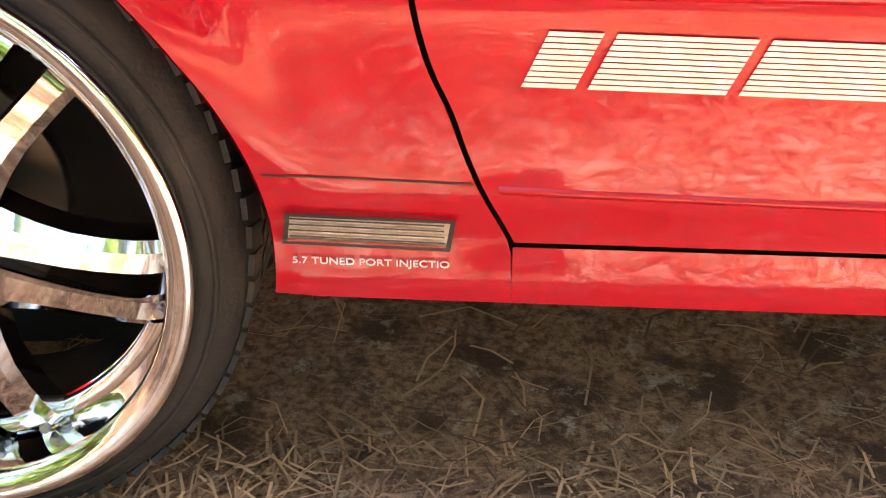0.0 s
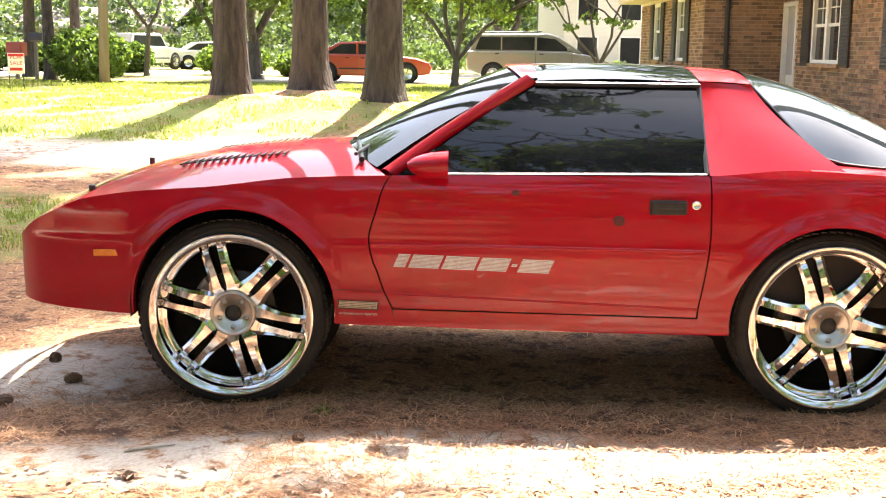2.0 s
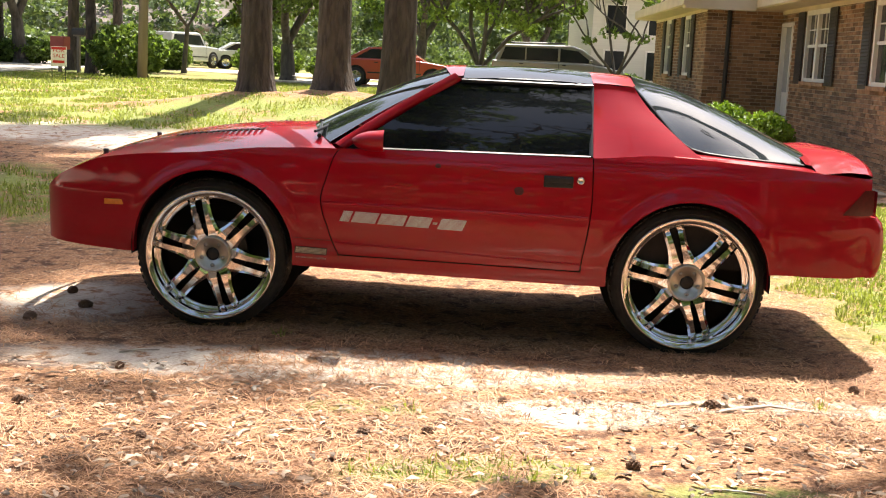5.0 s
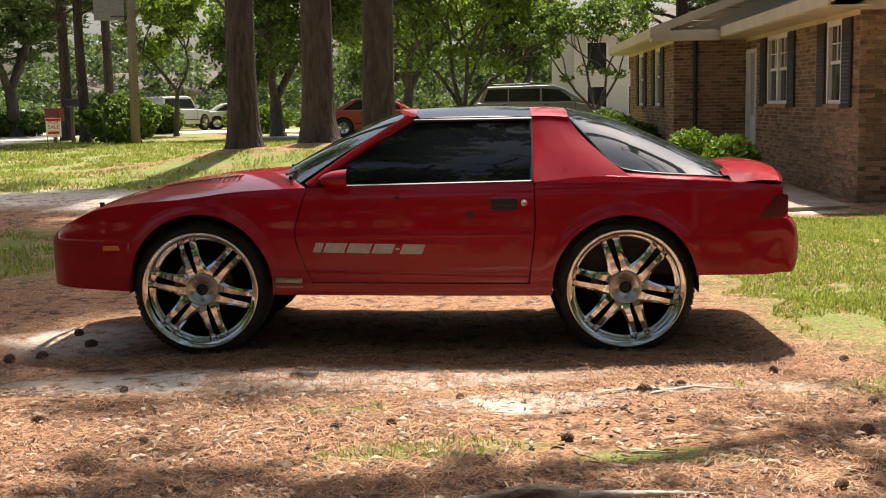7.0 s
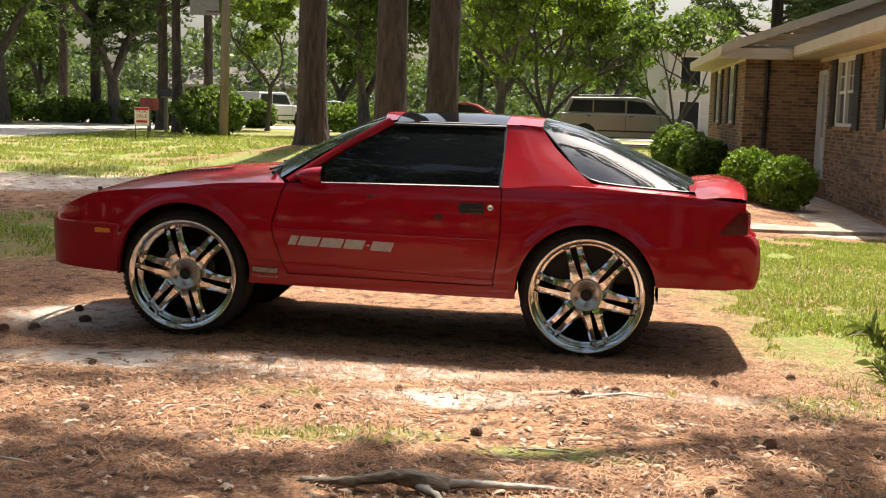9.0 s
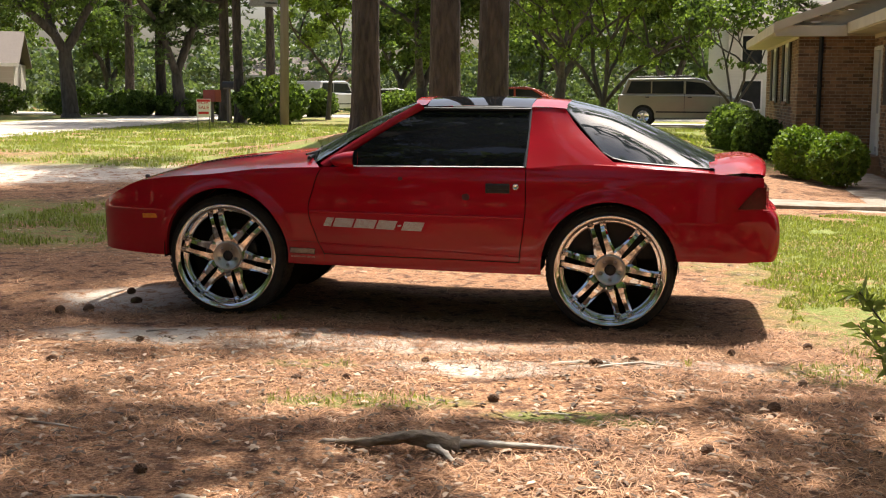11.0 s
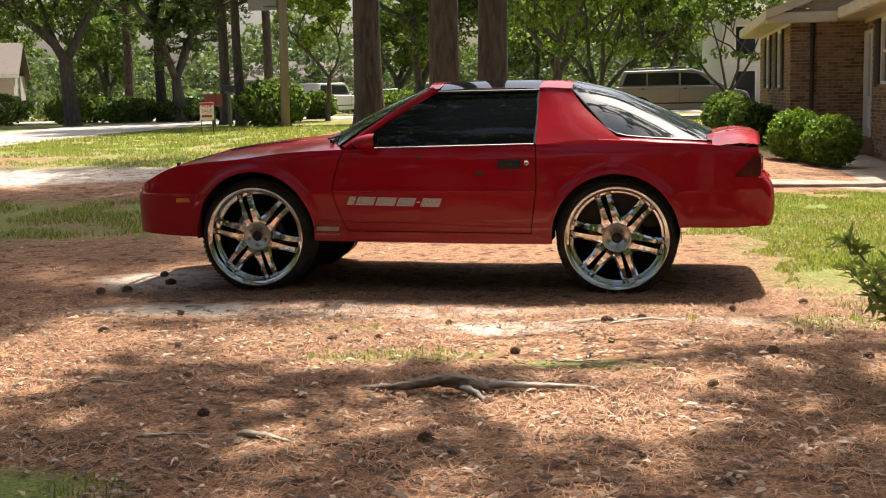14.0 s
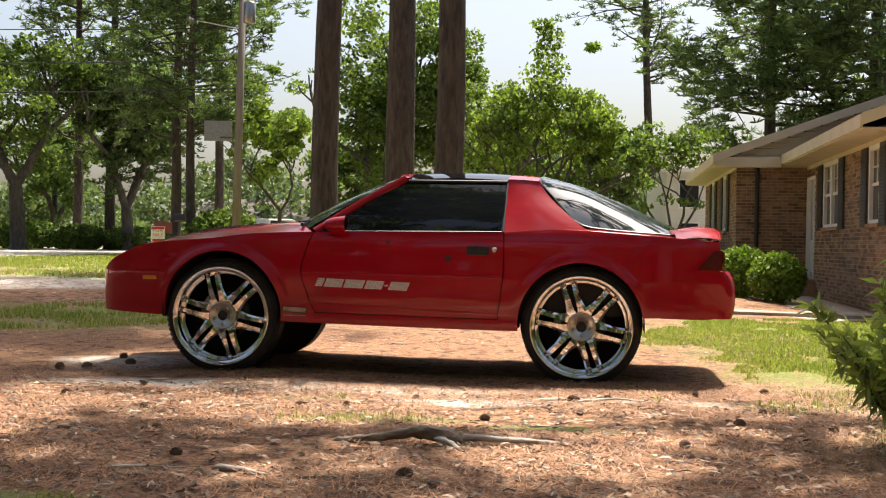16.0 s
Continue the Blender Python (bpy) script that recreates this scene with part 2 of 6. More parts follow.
POLEWOOD = material("pole_wood", (0.24, 0.20, 0.16), 0.9, second=(0.14, 0.11, 0.09), scale=10, stretch=(1, 1, 0.1), bump=0.4, bump_scale=30)


def ground_material():
    """Needle litter, pale sand, bare soil and grass, mixed by place and by noise."""
    mat = bpy.data.materials.new("yard_soil")
    mat.use_nodes = True
    n, l = mat.node_tree.nodes, mat.node_tree.links
    b = n["Principled BSDF"]
    b.inputs["Roughness"].default_value = 0.95
    b.inputs["Specular IOR Level"].default_value = 0.2
    pos = n.new("ShaderNodeNewGeometry").outputs["Position"]

    def noise_at(sc, det=5, rough=0.6):
        t = n.new("ShaderNodeTexNoise")
        t.inputs["Scale"].default_value, t.inputs["Detail"].default_value, t.inputs["Roughness"].default_value = sc, det, rough
        l.new(pos, t.inputs["Vector"])
        return t.outputs[0]

    def ramp(v, lo, hi, to=1.0):
        r = n.new("ShaderNodeMapRange")
        r.interpolation_type = "SMOOTHSTEP"
        r.inputs["From Min"].default_value, r.inputs["From Max"].default_value, r.inputs["To Max"].default_value = lo, hi, to
        l.new(v, r.inputs["Value"])
        return r.outputs[0]

    def mathn(op, a, c):
        m = n.new("ShaderNodeMath")
        m.operation = op
        for i, v in enumerate((a, c)):
            if isinstance(v, (int, float)):
                m.inputs[i].default_value = v
            else:
                l.new(v, m.inputs[i])
        return m.outputs[0]

    def mix(fac, a, c):
        m = n.new("ShaderNodeMix")
        m.data_type = "RGBA"
        l.new(fac, m.inputs["Factor"])
        for k, v in (("A", a), ("B", c)):
            if isinstance(v, tuple):
                m.inputs[k].default_value = (*v, 1)
            else:
                l.new(v, m.inputs[k])
        return m.outputs["Result"]

    def blob(cx, cy, rx, ry, turn=0.0, hard=0.5):
        """1 inside an oval on the ground, 0 outside, with a ragged edge."""
        mp = n.new("ShaderNodeMapping")
        mp.vector_type = "TEXTURE"
        mp.inputs["Location"].default_value = (cx, cy, 0)
        mp.inputs["Rotation"].default_value = (0, 0, radians(turn))
        mp.inputs["Scale"].default_value = (rx, ry, 1e6)
        l.new(pos, mp.inputs["Vector"])
        v = n.new("ShaderNodeVectorMath")
        v.operation = "LENGTH"
        l.new(mp.outputs[0], v.inputs[0])
        r = mathn("ADD", v.outputs["Value"], mathn("MULTIPLY", mathn("SUBTRACT", EDGE, 0.5), 0.9))
        return ramp(r, 1.0 + hard / 2, 1.0 - hard / 2)

    EDGE = noise_at(1.6, 6, 0.7)
    fine = noise_at(55, 4, 0.7)
    mid = noise_at(7, 6, 0.65)
    big = noise_at(0.9, 4)
    litter = mix(ramp(fine, 0.35, 0.65), (0.17, 0.08, 0.042), (0.46, 0.25, 0.135))
    litter = mix(ramp(mid, 0.48, 0.62), litter, (0.11, 0.055, 0.034))
    litter = mix(ramp(noise_at(18, 6, 0.8), 0.54, 0.66), litter, (0.52, 0.36, 0.24))
    sand = mix(ramp(fine, 0.3, 0.7), (0.50, 0.42, 0.34), (0.66, 0.58, 0.50))
    grass = mix(ramp(fine, 0.35, 0.65), (0.13, 0.17, 0.04), (0.25, 0.28, 0.075))
    grass = mix(ramp(mid, 0.45, 0.75), grass, (0.27, 0.25, 0.10))
    col = litter
    sandy = None
    for args in SAND:
        k = blob(*args)
        sandy = k if sandy is None else mathn("MAXIMUM", sandy, k)
    sandy = mathn("MULTIPLY", sandy, ramp(mid, 0.36, 0.52))
    col = mix(sandy, col, sand)
    green = None
    for args in LAWN:
        k = blob(*args)
        green = k if green is None else mathn("MAXIMUM", green, k)
    green = mathn("MULTIPLY", green, ramp(mathn("ADD", mathn("MULTIPLY", mid, 0.5), mathn("MULTIPLY", big, 0.5)), 0.40, 0.52))
    col = mix(green, col, grass)
    l.new(col, b.inputs["Base Color"])
    u = n.new("ShaderNodeBump")
    u.inputs["Strength"].default_value, u.inputs["Distance"].default_value = 0.8, 0.03
    l.new(mathn("ADD", mathn("MULTIPLY", fine, 0.5), mid), u.inputs["Height"])
    l.new(u.outputs[0], b.inputs["Normal"])
    return mat


# ovals on the ground: centre x, y, half sizes, turn, softness
SAND = [(0.7, -0.62, 1.5, 0.30, 4, 0.6), (1.9, -1.2, 0.5, 0.22, 8, 0.5), (-0.9, 0.5, 0.5, 0.5, 0, 0.6), (2.9, -0.95, 0.7, 0.12, 5, 0.5),
        (-6.8, 10.2, 4.6, 1.4, 12, 0.5), (-2.5, 9.5, 2.0, 0.5, 10, 0.7), (5.0, 8.8, 1.2, 0.5, 0, 0.5)]
LAWN = [(6.4, 4.6, 3.4, 3.4, 0, 0.3), (5.4, 0.6, 1.6, 2.4, 20, 0.5), (5.4, -3.0, 1.3, 2.2, 0, 0.6), (-5.2, 4.6, 3.6, 2.2, 10, 0.6), (-9, 26, 9, 9, 0, 0.25), (0, 30, 12, 9, 0, 0.25), (-4.5, 13.0, 4.5, 1.8, 8, 0.7), (-9, 16, 3.5, 2.5, 0, 0.6), (-0.5, 17.2, 2.2, 1.4, 0, 0.6), (1.5, 12.5, 1.6, 3.0, 0, 0.6),
        (3.5, 23, 2.2, 9, 0, 0.3), (-30, 45, 25, 22, 0, 0.2), (20, 60, 40, 25, 0, 0.2), (1.5, -2.05, 0.5, 0.13, 10, 0.8), (2.5, -2.15, 0.35, 0.12, 0, 0.8), (1.0, -1.35, 0.25, 0.1, 0, 0.8), (3.9, -1.0, 0.35, 0.25, 0, 0.8), (-4.5, -2.5, 1.4, 1.0, 0, 0.6), (0.2, -4.4, 0.8, 0.3, 0, 0.8)]
SOIL = ground_material()
# ---------------------------------------------------------------- ground
TREE_BASE = ((-2.95, 15.6, 0.29), (-2.05, 19.3, 0.36), (-0.28, 14.4, 0.29))


def ground_z(x, y):
    t = min(max((y - 4.0) / 12.0, 0), 1)
    z = 0.36 * t * t * (3 - 2 * t)
    if x > 3:
        z *= max(0.0, 1 - (x - 3) / 3) if y < 30 else 1
    for cx, cy, _ in TREE_BASE:
        d2 = ((x - cx) ** 2 + (y - cy) ** 2) / 1.7 ** 2
        if d2 < 9:
            z += 0.36 * math.exp(-d2)
    if -12 < x < 10 and -9 < y < 14:
        z += 0.022 * noise.noise((x * 0.9, y * 0.9, 0)) + 0.012 * noise.noise((x * 3.1, y * 3.1, 5))
    if abs(x - 1.3) < 3.2 and abs(y - 0.8) < 1.9:
        z -= 0.01
    return z


def spread(lo, hi, fine_lo, fine_hi, step, grow):
    """Rows of a graded grid: fine in the middle, wider towards the ends."""
    out = list(np.arange(fine_lo, fine_hi + step / 2, step))
    s, v = step, fine_lo
    while v > lo:
        s *= grow
        v -= s
        out.insert(0, max(v, lo))
    s, v = step, fine_hi
    while v < hi:
        s *= grow
        v += s
        out.append(min(v, hi))
    return out


gx = spread(-900, 900, -9, 8, 0.14, 1.13)
gy = spread(-900, 900, -8, 21, 0.14, 1.13)
gv = [(x, y, ground_z(x, y)) for x in gx for y in gy]
gn = len(gy)
gf = [(i * gn + j, (i + 1) * gn + j, (i + 1) * gn + j + 1, i * gn + j + 1) for i in range(len(gx) - 1) for j in range(gn - 1)]
ground = tagged(mesh_raw("ground", gv, gf, SOIL, soft=True), "front yard of needle litter, pale sand and patchy grass", "ground", kind="structure")


def strip(name, pts, half, label, lift, mat):
    """A paved strip along a line, its edge a real step."""
    verts, faces = [], []
    for i, (x, y) in enumerate(pts):
        a, b = pts[max(i - 1, 0)], pts[min(i + 1, len(pts) - 1)]
        d = Vector((b[0] - a[0], b[1] - a[1], 0)).normalized()
        s = Vector((-d.y, d.x, 0)) * half
        for k, dz in ((-1.02, -0.2), (-1, lift), (-0.5, lift), (0.5, lift), (1, lift), (1.02, -0.2)):
            verts.append((x + s.x * k, y + s.y * k, ground_z(x, y) + dz))
        if i:
            o = 6 * (i - 1)
            faces += [(o + j, o + j + 1, o + j + 7, o + j + 6) for j in range(5)]
    return tagged(mesh_raw(name, verts, faces, mat), label, "driveway", kind="structure")


strip("side_street", [(-12, -60), (-13.6, -10), (-14.6, 5), (-15.4, 14), (-16.6, 24), (-17.8, 34), (-19, 46)], 2.9, "sunlit pale side street along the yards", 0.03, CONCRETE)
strip("street", [(-120, 52), (-60, 51), (-30, 50), (-5, 49), (30, 46)], 3.4, "sunlit pale street beyond the lawns", 0.02, CONCRETE)
strip("parking_pad", [(-7, 38.6), (-1, 37.9), (5, 37.5), (12, 37.4)], 2.4, "pale concrete parking pad under the cars", 0.03, CONCRETE)
strip("front_walk", [(3.7, 8.6), (4.8, 8.7), (6.1, 9.4), (6.2, 13), (6.25, 17)], 0.5, "stained concrete walk to the front door, shade in its colour", 0.03, WALKWAY)

# ---------------------------------------------------------------- the sports coupe
YC = 0.88
plan = curve([(-1.02, 0.42), (-1.0, 0.56), (-0.95, 0.66), (-0.85, 0.755), (-0.7, 0.82), (-0.45, 0.868), (0, 0.895), (0.6, 0.903), (1.5, 0.905), (2.4, 0.91), (2.9, 0.905), (3.2, 0.88), (3.4, 0.845), (3.52, 0.80)])
sect = curve([(0.30, 0.95), (0.37, 0.968), (0.44, 0.972), (0.50, 0.985), (0.62, 0.997), (0.705, 1.003), (0.72, 1.0), (0.85, 0.992), (0.95, 0.978), (1.0, 0.958), (1.06, 0.92)])
z_low = curve([(-1.02, 0.41), (-0.41, 0.385), (-0.3, 0.38), (0.44, 0.362), (2.13, 0.338), (2.2, 0.34), (2.95, 0.452), (3.4, 0.445), (3.55, 0.47)])
z_crest = curve([(-1.02, 0.66), (-0.97, 0.70), (-0.88, 0.77), (-0.77, 0.825), (-0.62, 0.885), (-0.35, 0.925), (-0.09, 0.945), (0.28, 0.988), (0.64, 1.002), (1.0, 1.008), (2.0, 1.018), (2.37, 1.045), (2.9, 1.02), (3.385, 0.985), (3.55, 0.97)])
ARCH = ((0.012, 0.42, 0.436), (2.558, 0.388, 0.43))


def half_width(x, z):
    w = plan(x) * sect(z)
    for cx, cz, r in ARCH:
        d = math.hypot(x - cx, z - cz) - r
        if z > 0.4 and -0.05 < d < 0.16:
            w += 0.026 * min(1.0, max(0.0, (z - 0.5) / 0.15)) * math.exp(-(max(d - 0.012, 0) / 0.032) ** 2)
    return w


def conform(bm, off, side):
    """Lays a flat piece on the body side; off: how far proud. Depth within the piece is kept."""
    for v in bm.verts:
        v.co.y = YC - side * (half_width(v.co.x, v.co.z) + off - v.co.y)
    return bm


car = thing("sports_coupe", 0.0, 0.0, 0.0, "red two-door coupe with oversized chrome wheels on bare ground", "car")


def side_sheet(xl, xr, zl, zh, side, nu, nv):
    """A piece of the body side between two curves in x and two in z."""
    def at(u, v):
        z = 0.7
        x = 0.0
        for _ in range(4):
            x = lerp(xl(z), xr(z), u)
            z = lerp(zl(x), zh(x), v)
        return (x, YC - side * half_width(x, z), z)
    bm = grid(nu, nv, at)
    for cx, cz, r in ARCH:
        gone = [f for f in bm.faces if math.hypot(f.calc_center_median().x - cx, f.calc_center_median().z - cz) < r]
        if gone:
            bmesh.ops.delete(bm, geom=gone, context="FACES")
            for v in bm.verts:
                if v.is_boundary:
                    d = Vector((v.co.x - cx, v.co.z - cz))
                    if 0 < d.length < r + 0.03 and v.co.z < cz + r + 0.03:
                        d = d.normalized() * r
                        x, z = cx + d.x, cz + d.y
                        v.co = (x, YC - side * half_width(x, z), z)
    return bm


gap_front = curve([(0.33, 0.700), (0.43, 0.697), (0.437, 0.694), (0.51, 0.660), (0.545, 0.647), (0.592, 0.632), (0.64, 0.612), (0.70, 0.598), (0.737, 0.594), (0.85, 0.622), (0.97, 0.660), (1.01, 0.692), (1.05, 0.72)])
gap_rear = curve([(0.33, 1.985), (0.45, 1.992), (0.6, 2.012), (0.78, 2.028), (0.95, 2.026), (1.05, 2.022)])
door_low = curve([(0.6, 0.437), (2.1, 0.415)])
rock_top = curve([(0.6, 0.431), (2.1, 0.409)])
for side, far in ((1, ""), (-1, "")):
    o = 0.003
    part("front_fender", side_sheet(lambda z: -1.02, lambda z: gap_front(z) - o, z_low, z_crest, side, 84, 40), PAINT, car)
    door = part("door", side_sheet(lambda z: gap_front(z) + o, lambda z: gap_rear(z) - o, door_low, z_crest, side, 60, 30), PAINT, car)
    part("quarter_panel", side_sheet(lambda z: gap_rear(z) + o, lambda z: 3.5, z_low, z_crest, side, 70, 34), PAINT, car)
    part("rocker_panel", side_sheet(lambda z: 0.6965, lambda z: 1.995, z_low, rock_top, side, 30, 5), PAINT, car)
    # body-coloured moulding along the door and a crease line low on the side
    for name, x0, x1, zz, hh, out, drop in (("door_moulding", 0.605, 2.01, 0.716, 0.018, 0.005, 0.012), ("lower_crease", 0.68, 1.99, 0.503, 0.012, 0.004, 0.05)):
        def bead(u, v, x0=x0, x1=x1, zz=zz, hh=hh, out=out, drop=drop):
            x = lerp(x0, x1, u)
            z = zz - drop * u + hh * (v - 0.5)
            return (x, YC - side * (half_width(x, z) + out * math.sin(math.pi * v) - 0.001), z)
        part(name, grid(50, 6, bead), PAINT, door)
    part("fender_seam", conform(grid(12, 1, lambda u, v: (lerp(0.445, 0.655, u), 0, 0.517 - 0.008 * u + 0.0022 * v)), 0.0012, side), BLACK, car)
    # dark shell behind the gaps
    part("inner_panel", grid(8, 3, lambda u, v: (lerp(0.5, 2.12, u), YC - side * 0.835, lerp(0.40, 0.99, v))), DARK, car)
    for cx, cz, r in ARCH:
        def lip(u, v, cx=cx, cz=cz, r=r):
            a = lerp(-0.06, math.pi + 0.06, u)
            x, z = cx + (r - 0.002) * math.cos(a), cz + (r - 0.002) * math.sin(a)
            return (x, YC - side * (half_width(x, max(z, 0.34)) - 0.012 * v * 3), z)
        part("arch_lip", grid(36, 2, lip), PAINT, car)

        def liner(u, v, cx=cx, cz=cz, r=r):
            a = lerp(-0.1, math.pi + 0.1, u)
            return (cx + (r + 0.012) * math.cos(a), YC - side * lerp(0.86, 0.46, v), cz + (r + 0.012) * math.sin(a))
        part("wheel_well", grid(30, 3, liner), DARK, car)
        part("well_wall", lathe([(0.0, 0), (r + 0.01, 0)], 40, "y", (cx, YC - side * 0.46, cz)), DARK, car)

# hood, cowl and nose
hood_z = curve([(-1.02, 0.66), (-0.9, 0.79), (-0.75, 0.875), (-0.5, 0.965), (-0.19, 1.028), (0.1, 1.062), (0.45, 1.088), (0.7, 1.10)])


def top_z(x, v):
    """Height across the bonnet: v from -1 to 1."""
    a = abs(v)
    k = max(0.0, 1 - a ** 2.4)
    return z_crest(x) + (hood_z(x) - z_crest(x)) * k


def hood_at(u, v):
    s = 2 * v - 1
    xe = 0.66 - 0.2 * (1 - s * s)
    x = lerp(-0.985, xe, u)
    return (x, YC + s * plan(x) * sect(z_crest(x)), top_z(x, s))


part("hood", grid(50, 24, hood_at), PAINT, car)
for side in (1, -1):
    louvers = bmesh.new()
    for i in range(15):
        x = -0.28 + i * 0.033
        y = YC - side * 0.40
        z = top_z(x, 0.44) + 0.001
        box(0.014, 0.24, 0.006, x, y, z, pose(0, 0, 0, 0, -14, 0), louvers)
    part("hood_louvers", louvers, BLACK, car, "black slotted louvres")
    bump = part("hood_bumper", lathe([(0.0, 0.02), (0.012, 0.02), (0.017, 0.012), (0.015, 0), (0.018, -0.03)], 12, "z", (-0.66, YC - side * (0.60 if side > 0 else 0.45), 0.895 if side > 0 else 0.925)), BLACK, car)


def front_face(u, v):
    s = 2 * u - 1
    z = lerp(0.40, 0.665, v)
    return (-1.02 - 0.05 * (1 - s * s) - 0.02 * math.sin(math.pi * v), YC + s * 0.43, z)


nose = part("front_bumper", grid(16, 8, front_face), PAINT, car)
for side in (1, -1):
    part("side_marker", box(0.125, 0.016, 0.03, -0.52, YC - side * (half_width(-0.52, 0.655) + 0.001), 0.655, pose(0, 0, 0, 0, 0, side * 6)), AMBER, car, "amber lens", bevel=0.004)
    vent = part("side_vent", conform(grid(10, 2, lambda u, v: (lerp(0.462, 0.628, u) + 0.006 * v, 0, lerp(0.436, 0.468, v) - 0.006 * u)), 0.002, side), SILVER, car, "weathered bronze grille")
    for k in range(4):
        part("grille_slat", conform(grid(10, 1, lambda u, v: (lerp(0.466, 0.626, u), 0, 0.4405 + 0.0075 * k + 0.0022 * v - 0.006 * u)), 0.0045, side), BLACK, vent)
    for u0, u1, v0, v1 in ((0, 1, 0, 0.1), (0, 1, 0.9, 1), (0, 0.03, 0.1, 0.9), (0.97, 1, 0.1, 0.9)):
        part("vent_frame", conform(grid(10, 1, lambda u, v: (lerp(0.458, 0.632, lerp(u0, u1, u)) + 0.006 * lerp(v0, v1, v), 0, lerp(0.432, 0.472, lerp(v0, v1, v)) - 0.006 * lerp(u0, u1, u))), 0.006, side), BLACK, vent)

# glass house
A0, A1 = Vector((0.655, 0.075, 1.005)), Vector((1.262, 0.345, 1.402))
roof_mid = 1.455


def mir(p, side):
    return Vector((p[0], YC - side * (YC - p[1]), p[2]))


def windshield(u, v):
    s = 2 * v - 1
    k = 1 - s * s
    e0 = Vector((0.62 - 0.19 * k, YC + s * (YC - 0.095), 1.03 + 0.055 * k))
    e1 = Vector((1.255 - 0.06 * k, YC + s * (YC - 0.36), 1.40 + 0.05 * k))
    p = e0.lerp(e1, u)
    p.z += 0.02 * math.sin(math.pi * u)
    return p


part("windshield", grid(14, 20, windshield), CLEAR, car)
header = part("roof_header", grid(4, 20, lambda u, v: (lerp(1.245, 1.31, u) - 0.06 * (1 - (2 * v - 1) ** 2) * (1 - u), YC + (2 * v - 1) * (YC - 0.345), 1.405 + 0.055 * (1 - (2 * v - 1) ** 2) + 0.006 * u)), PAINT, car)
part("roof_hoop", grid(8, 24, lambda u, v: (lerp(2.02, 2.25, u), YC + (2 * v - 1) * (YC - 0.335), 1.405 + 0.055 * (1 - abs(2 * v - 1) ** 2.2) - 0.012 * u * u)), PAINT, car)
part("roof_spine", grid(10, 4, lambda u, v: (lerp(1.26, 2.05, u), YC + (v - 0.5) * 0.16, 1.463 + 0.008 * math.sin(math.pi * u))), BLACK, car)
for side in (1, -1):
    part("t_top_panel", grid(12, 10, lambda u, v: (lerp(1.30, 2.02, u), YC - side * lerp(YC - 0.335, 0.08, v), 1.398 + 0.062 * (1 - (1 - v) ** 2.2) + 0.012 * math.sin(math.pi * u))), TINT, car, "black glass roof panel")
    pillar = bmesh.new()
    a, b = mir(A0, side), mir(A1, side)
    ring = []
    for t in np.linspace(0, 1, 9):
        c = a.lerp(b, t)
        c.z += 0.012 * math.sin(math.pi * t)
        ring.append([pillar.verts.new(c + Vector(q)) for q in ((-0.035, side * 0.03, 0.004), (0.0, -side * 0.012, 0.022), (0.045, -side * 0.018, -0.012), (0.03, side * 0.03, -0.022))])
    for i in range(8):
        for j in range(4):
            pillar.faces.new((ring[i][j], ring[i][(j + 1) % 4], ring[i + 1][(j + 1) % 4], ring[i + 1][j]))
    part("windshield_pillar", smooth(pillar), PAINT, car)
    # door glass between belt, pillar and hoop

    def side_glass(u, v):
        lo = Vector((lerp(0.72, 2.012, u), 0.052, lerp(1.006, 1.02, u)))
        hi = Vector((lerp(1.272, 2.018, u), 0.335, 1.382))
        p = lo.lerp(hi, v)
        p.y -= 0.022 * math.sin(math.pi * v)
        return mir(p, side)
    part("door_glass", grid(20, 10, side_glass), TINT, car, "dark tinted side window")
    # belt strip with the sun's glare put into its colour
    part("belt_strip", grid(20, 2, lambda u, v: mir((lerp(0.80, 2.01, u), lerp(0.018, 0.05, v), lerp(1.010, 1.024, u) + 0.004 * v), side)), GLARE, car, "belt strip coloured pale for sun glare")
    seal = bmesh.new()
    for p, q in (((1.30, 0.325, 1.385), (2.02, 0.325, 1.385)), ((2.016, 0.335, 1.385), (2.012, 0.045, 1.02))):
        tube(mir(p, side), mir(q, side), 0.011, 0.011, 6, seal)
    part("window_seal", seal, BLACK, car)
    # sail panel: from the hoop down to the quarter's crest
    hatch_edge_x = curve([(0, 2.245), (0.3, 2.33), (0.55, 2.42), (0.8, 2.515), (1.0, 2.60)])

    def sail(u, v):
        d = 1 - v
        front = Vector((2.024, lerp(0.335, 0.035, d ** 1.15), lerp(1.402, 1.018, d)))
        rx = hatch_edge_x(d)
        rear = Vector((rx, lerp(0.335, 0.06, d ** 1.1), lerp(1.39, 1.04, d ** 0.92)))
        p = front.lerp(rear, u)
        p.y -= 0.015 * math.sin(math.pi * u) * math.sin(math.pi * v)
        return mir(p, side)
    part("sail_panel", grid(16, 20, sail), PAINT, car)
    # deck shoulder beside the hatch glass

    def shoulder(u, v):
        x = lerp(2.45, 3.42, u)
        yo = YC - half_width(x, z_crest(x))
        ed = lerp(0.21, 0.22, u)
        return mir((x, lerp(yo, ed, v), z_crest(x) + lerp(0, 0.02 - 0.012 * u, v)), side)
    part("deck_shoulder", grid(20, 4, shoulder), PAINT, car)

glass_mid = curve([(2.24, 1.452), (2.5, 1.385), (2.8, 1.265), (3.05, 1.15), (3.2, 1.085)])
glass_edge = curve([(2.24, 1.392), (2.40, 1.22), (2.52, 1.095), (2.62, 1.06), (3.2, 1.015)])
glass_y = curve([(2.24, 0.352), (2.4, 0.276), (2.52, 0.215), (2.7, 0.20), (3.2, 0.23)])


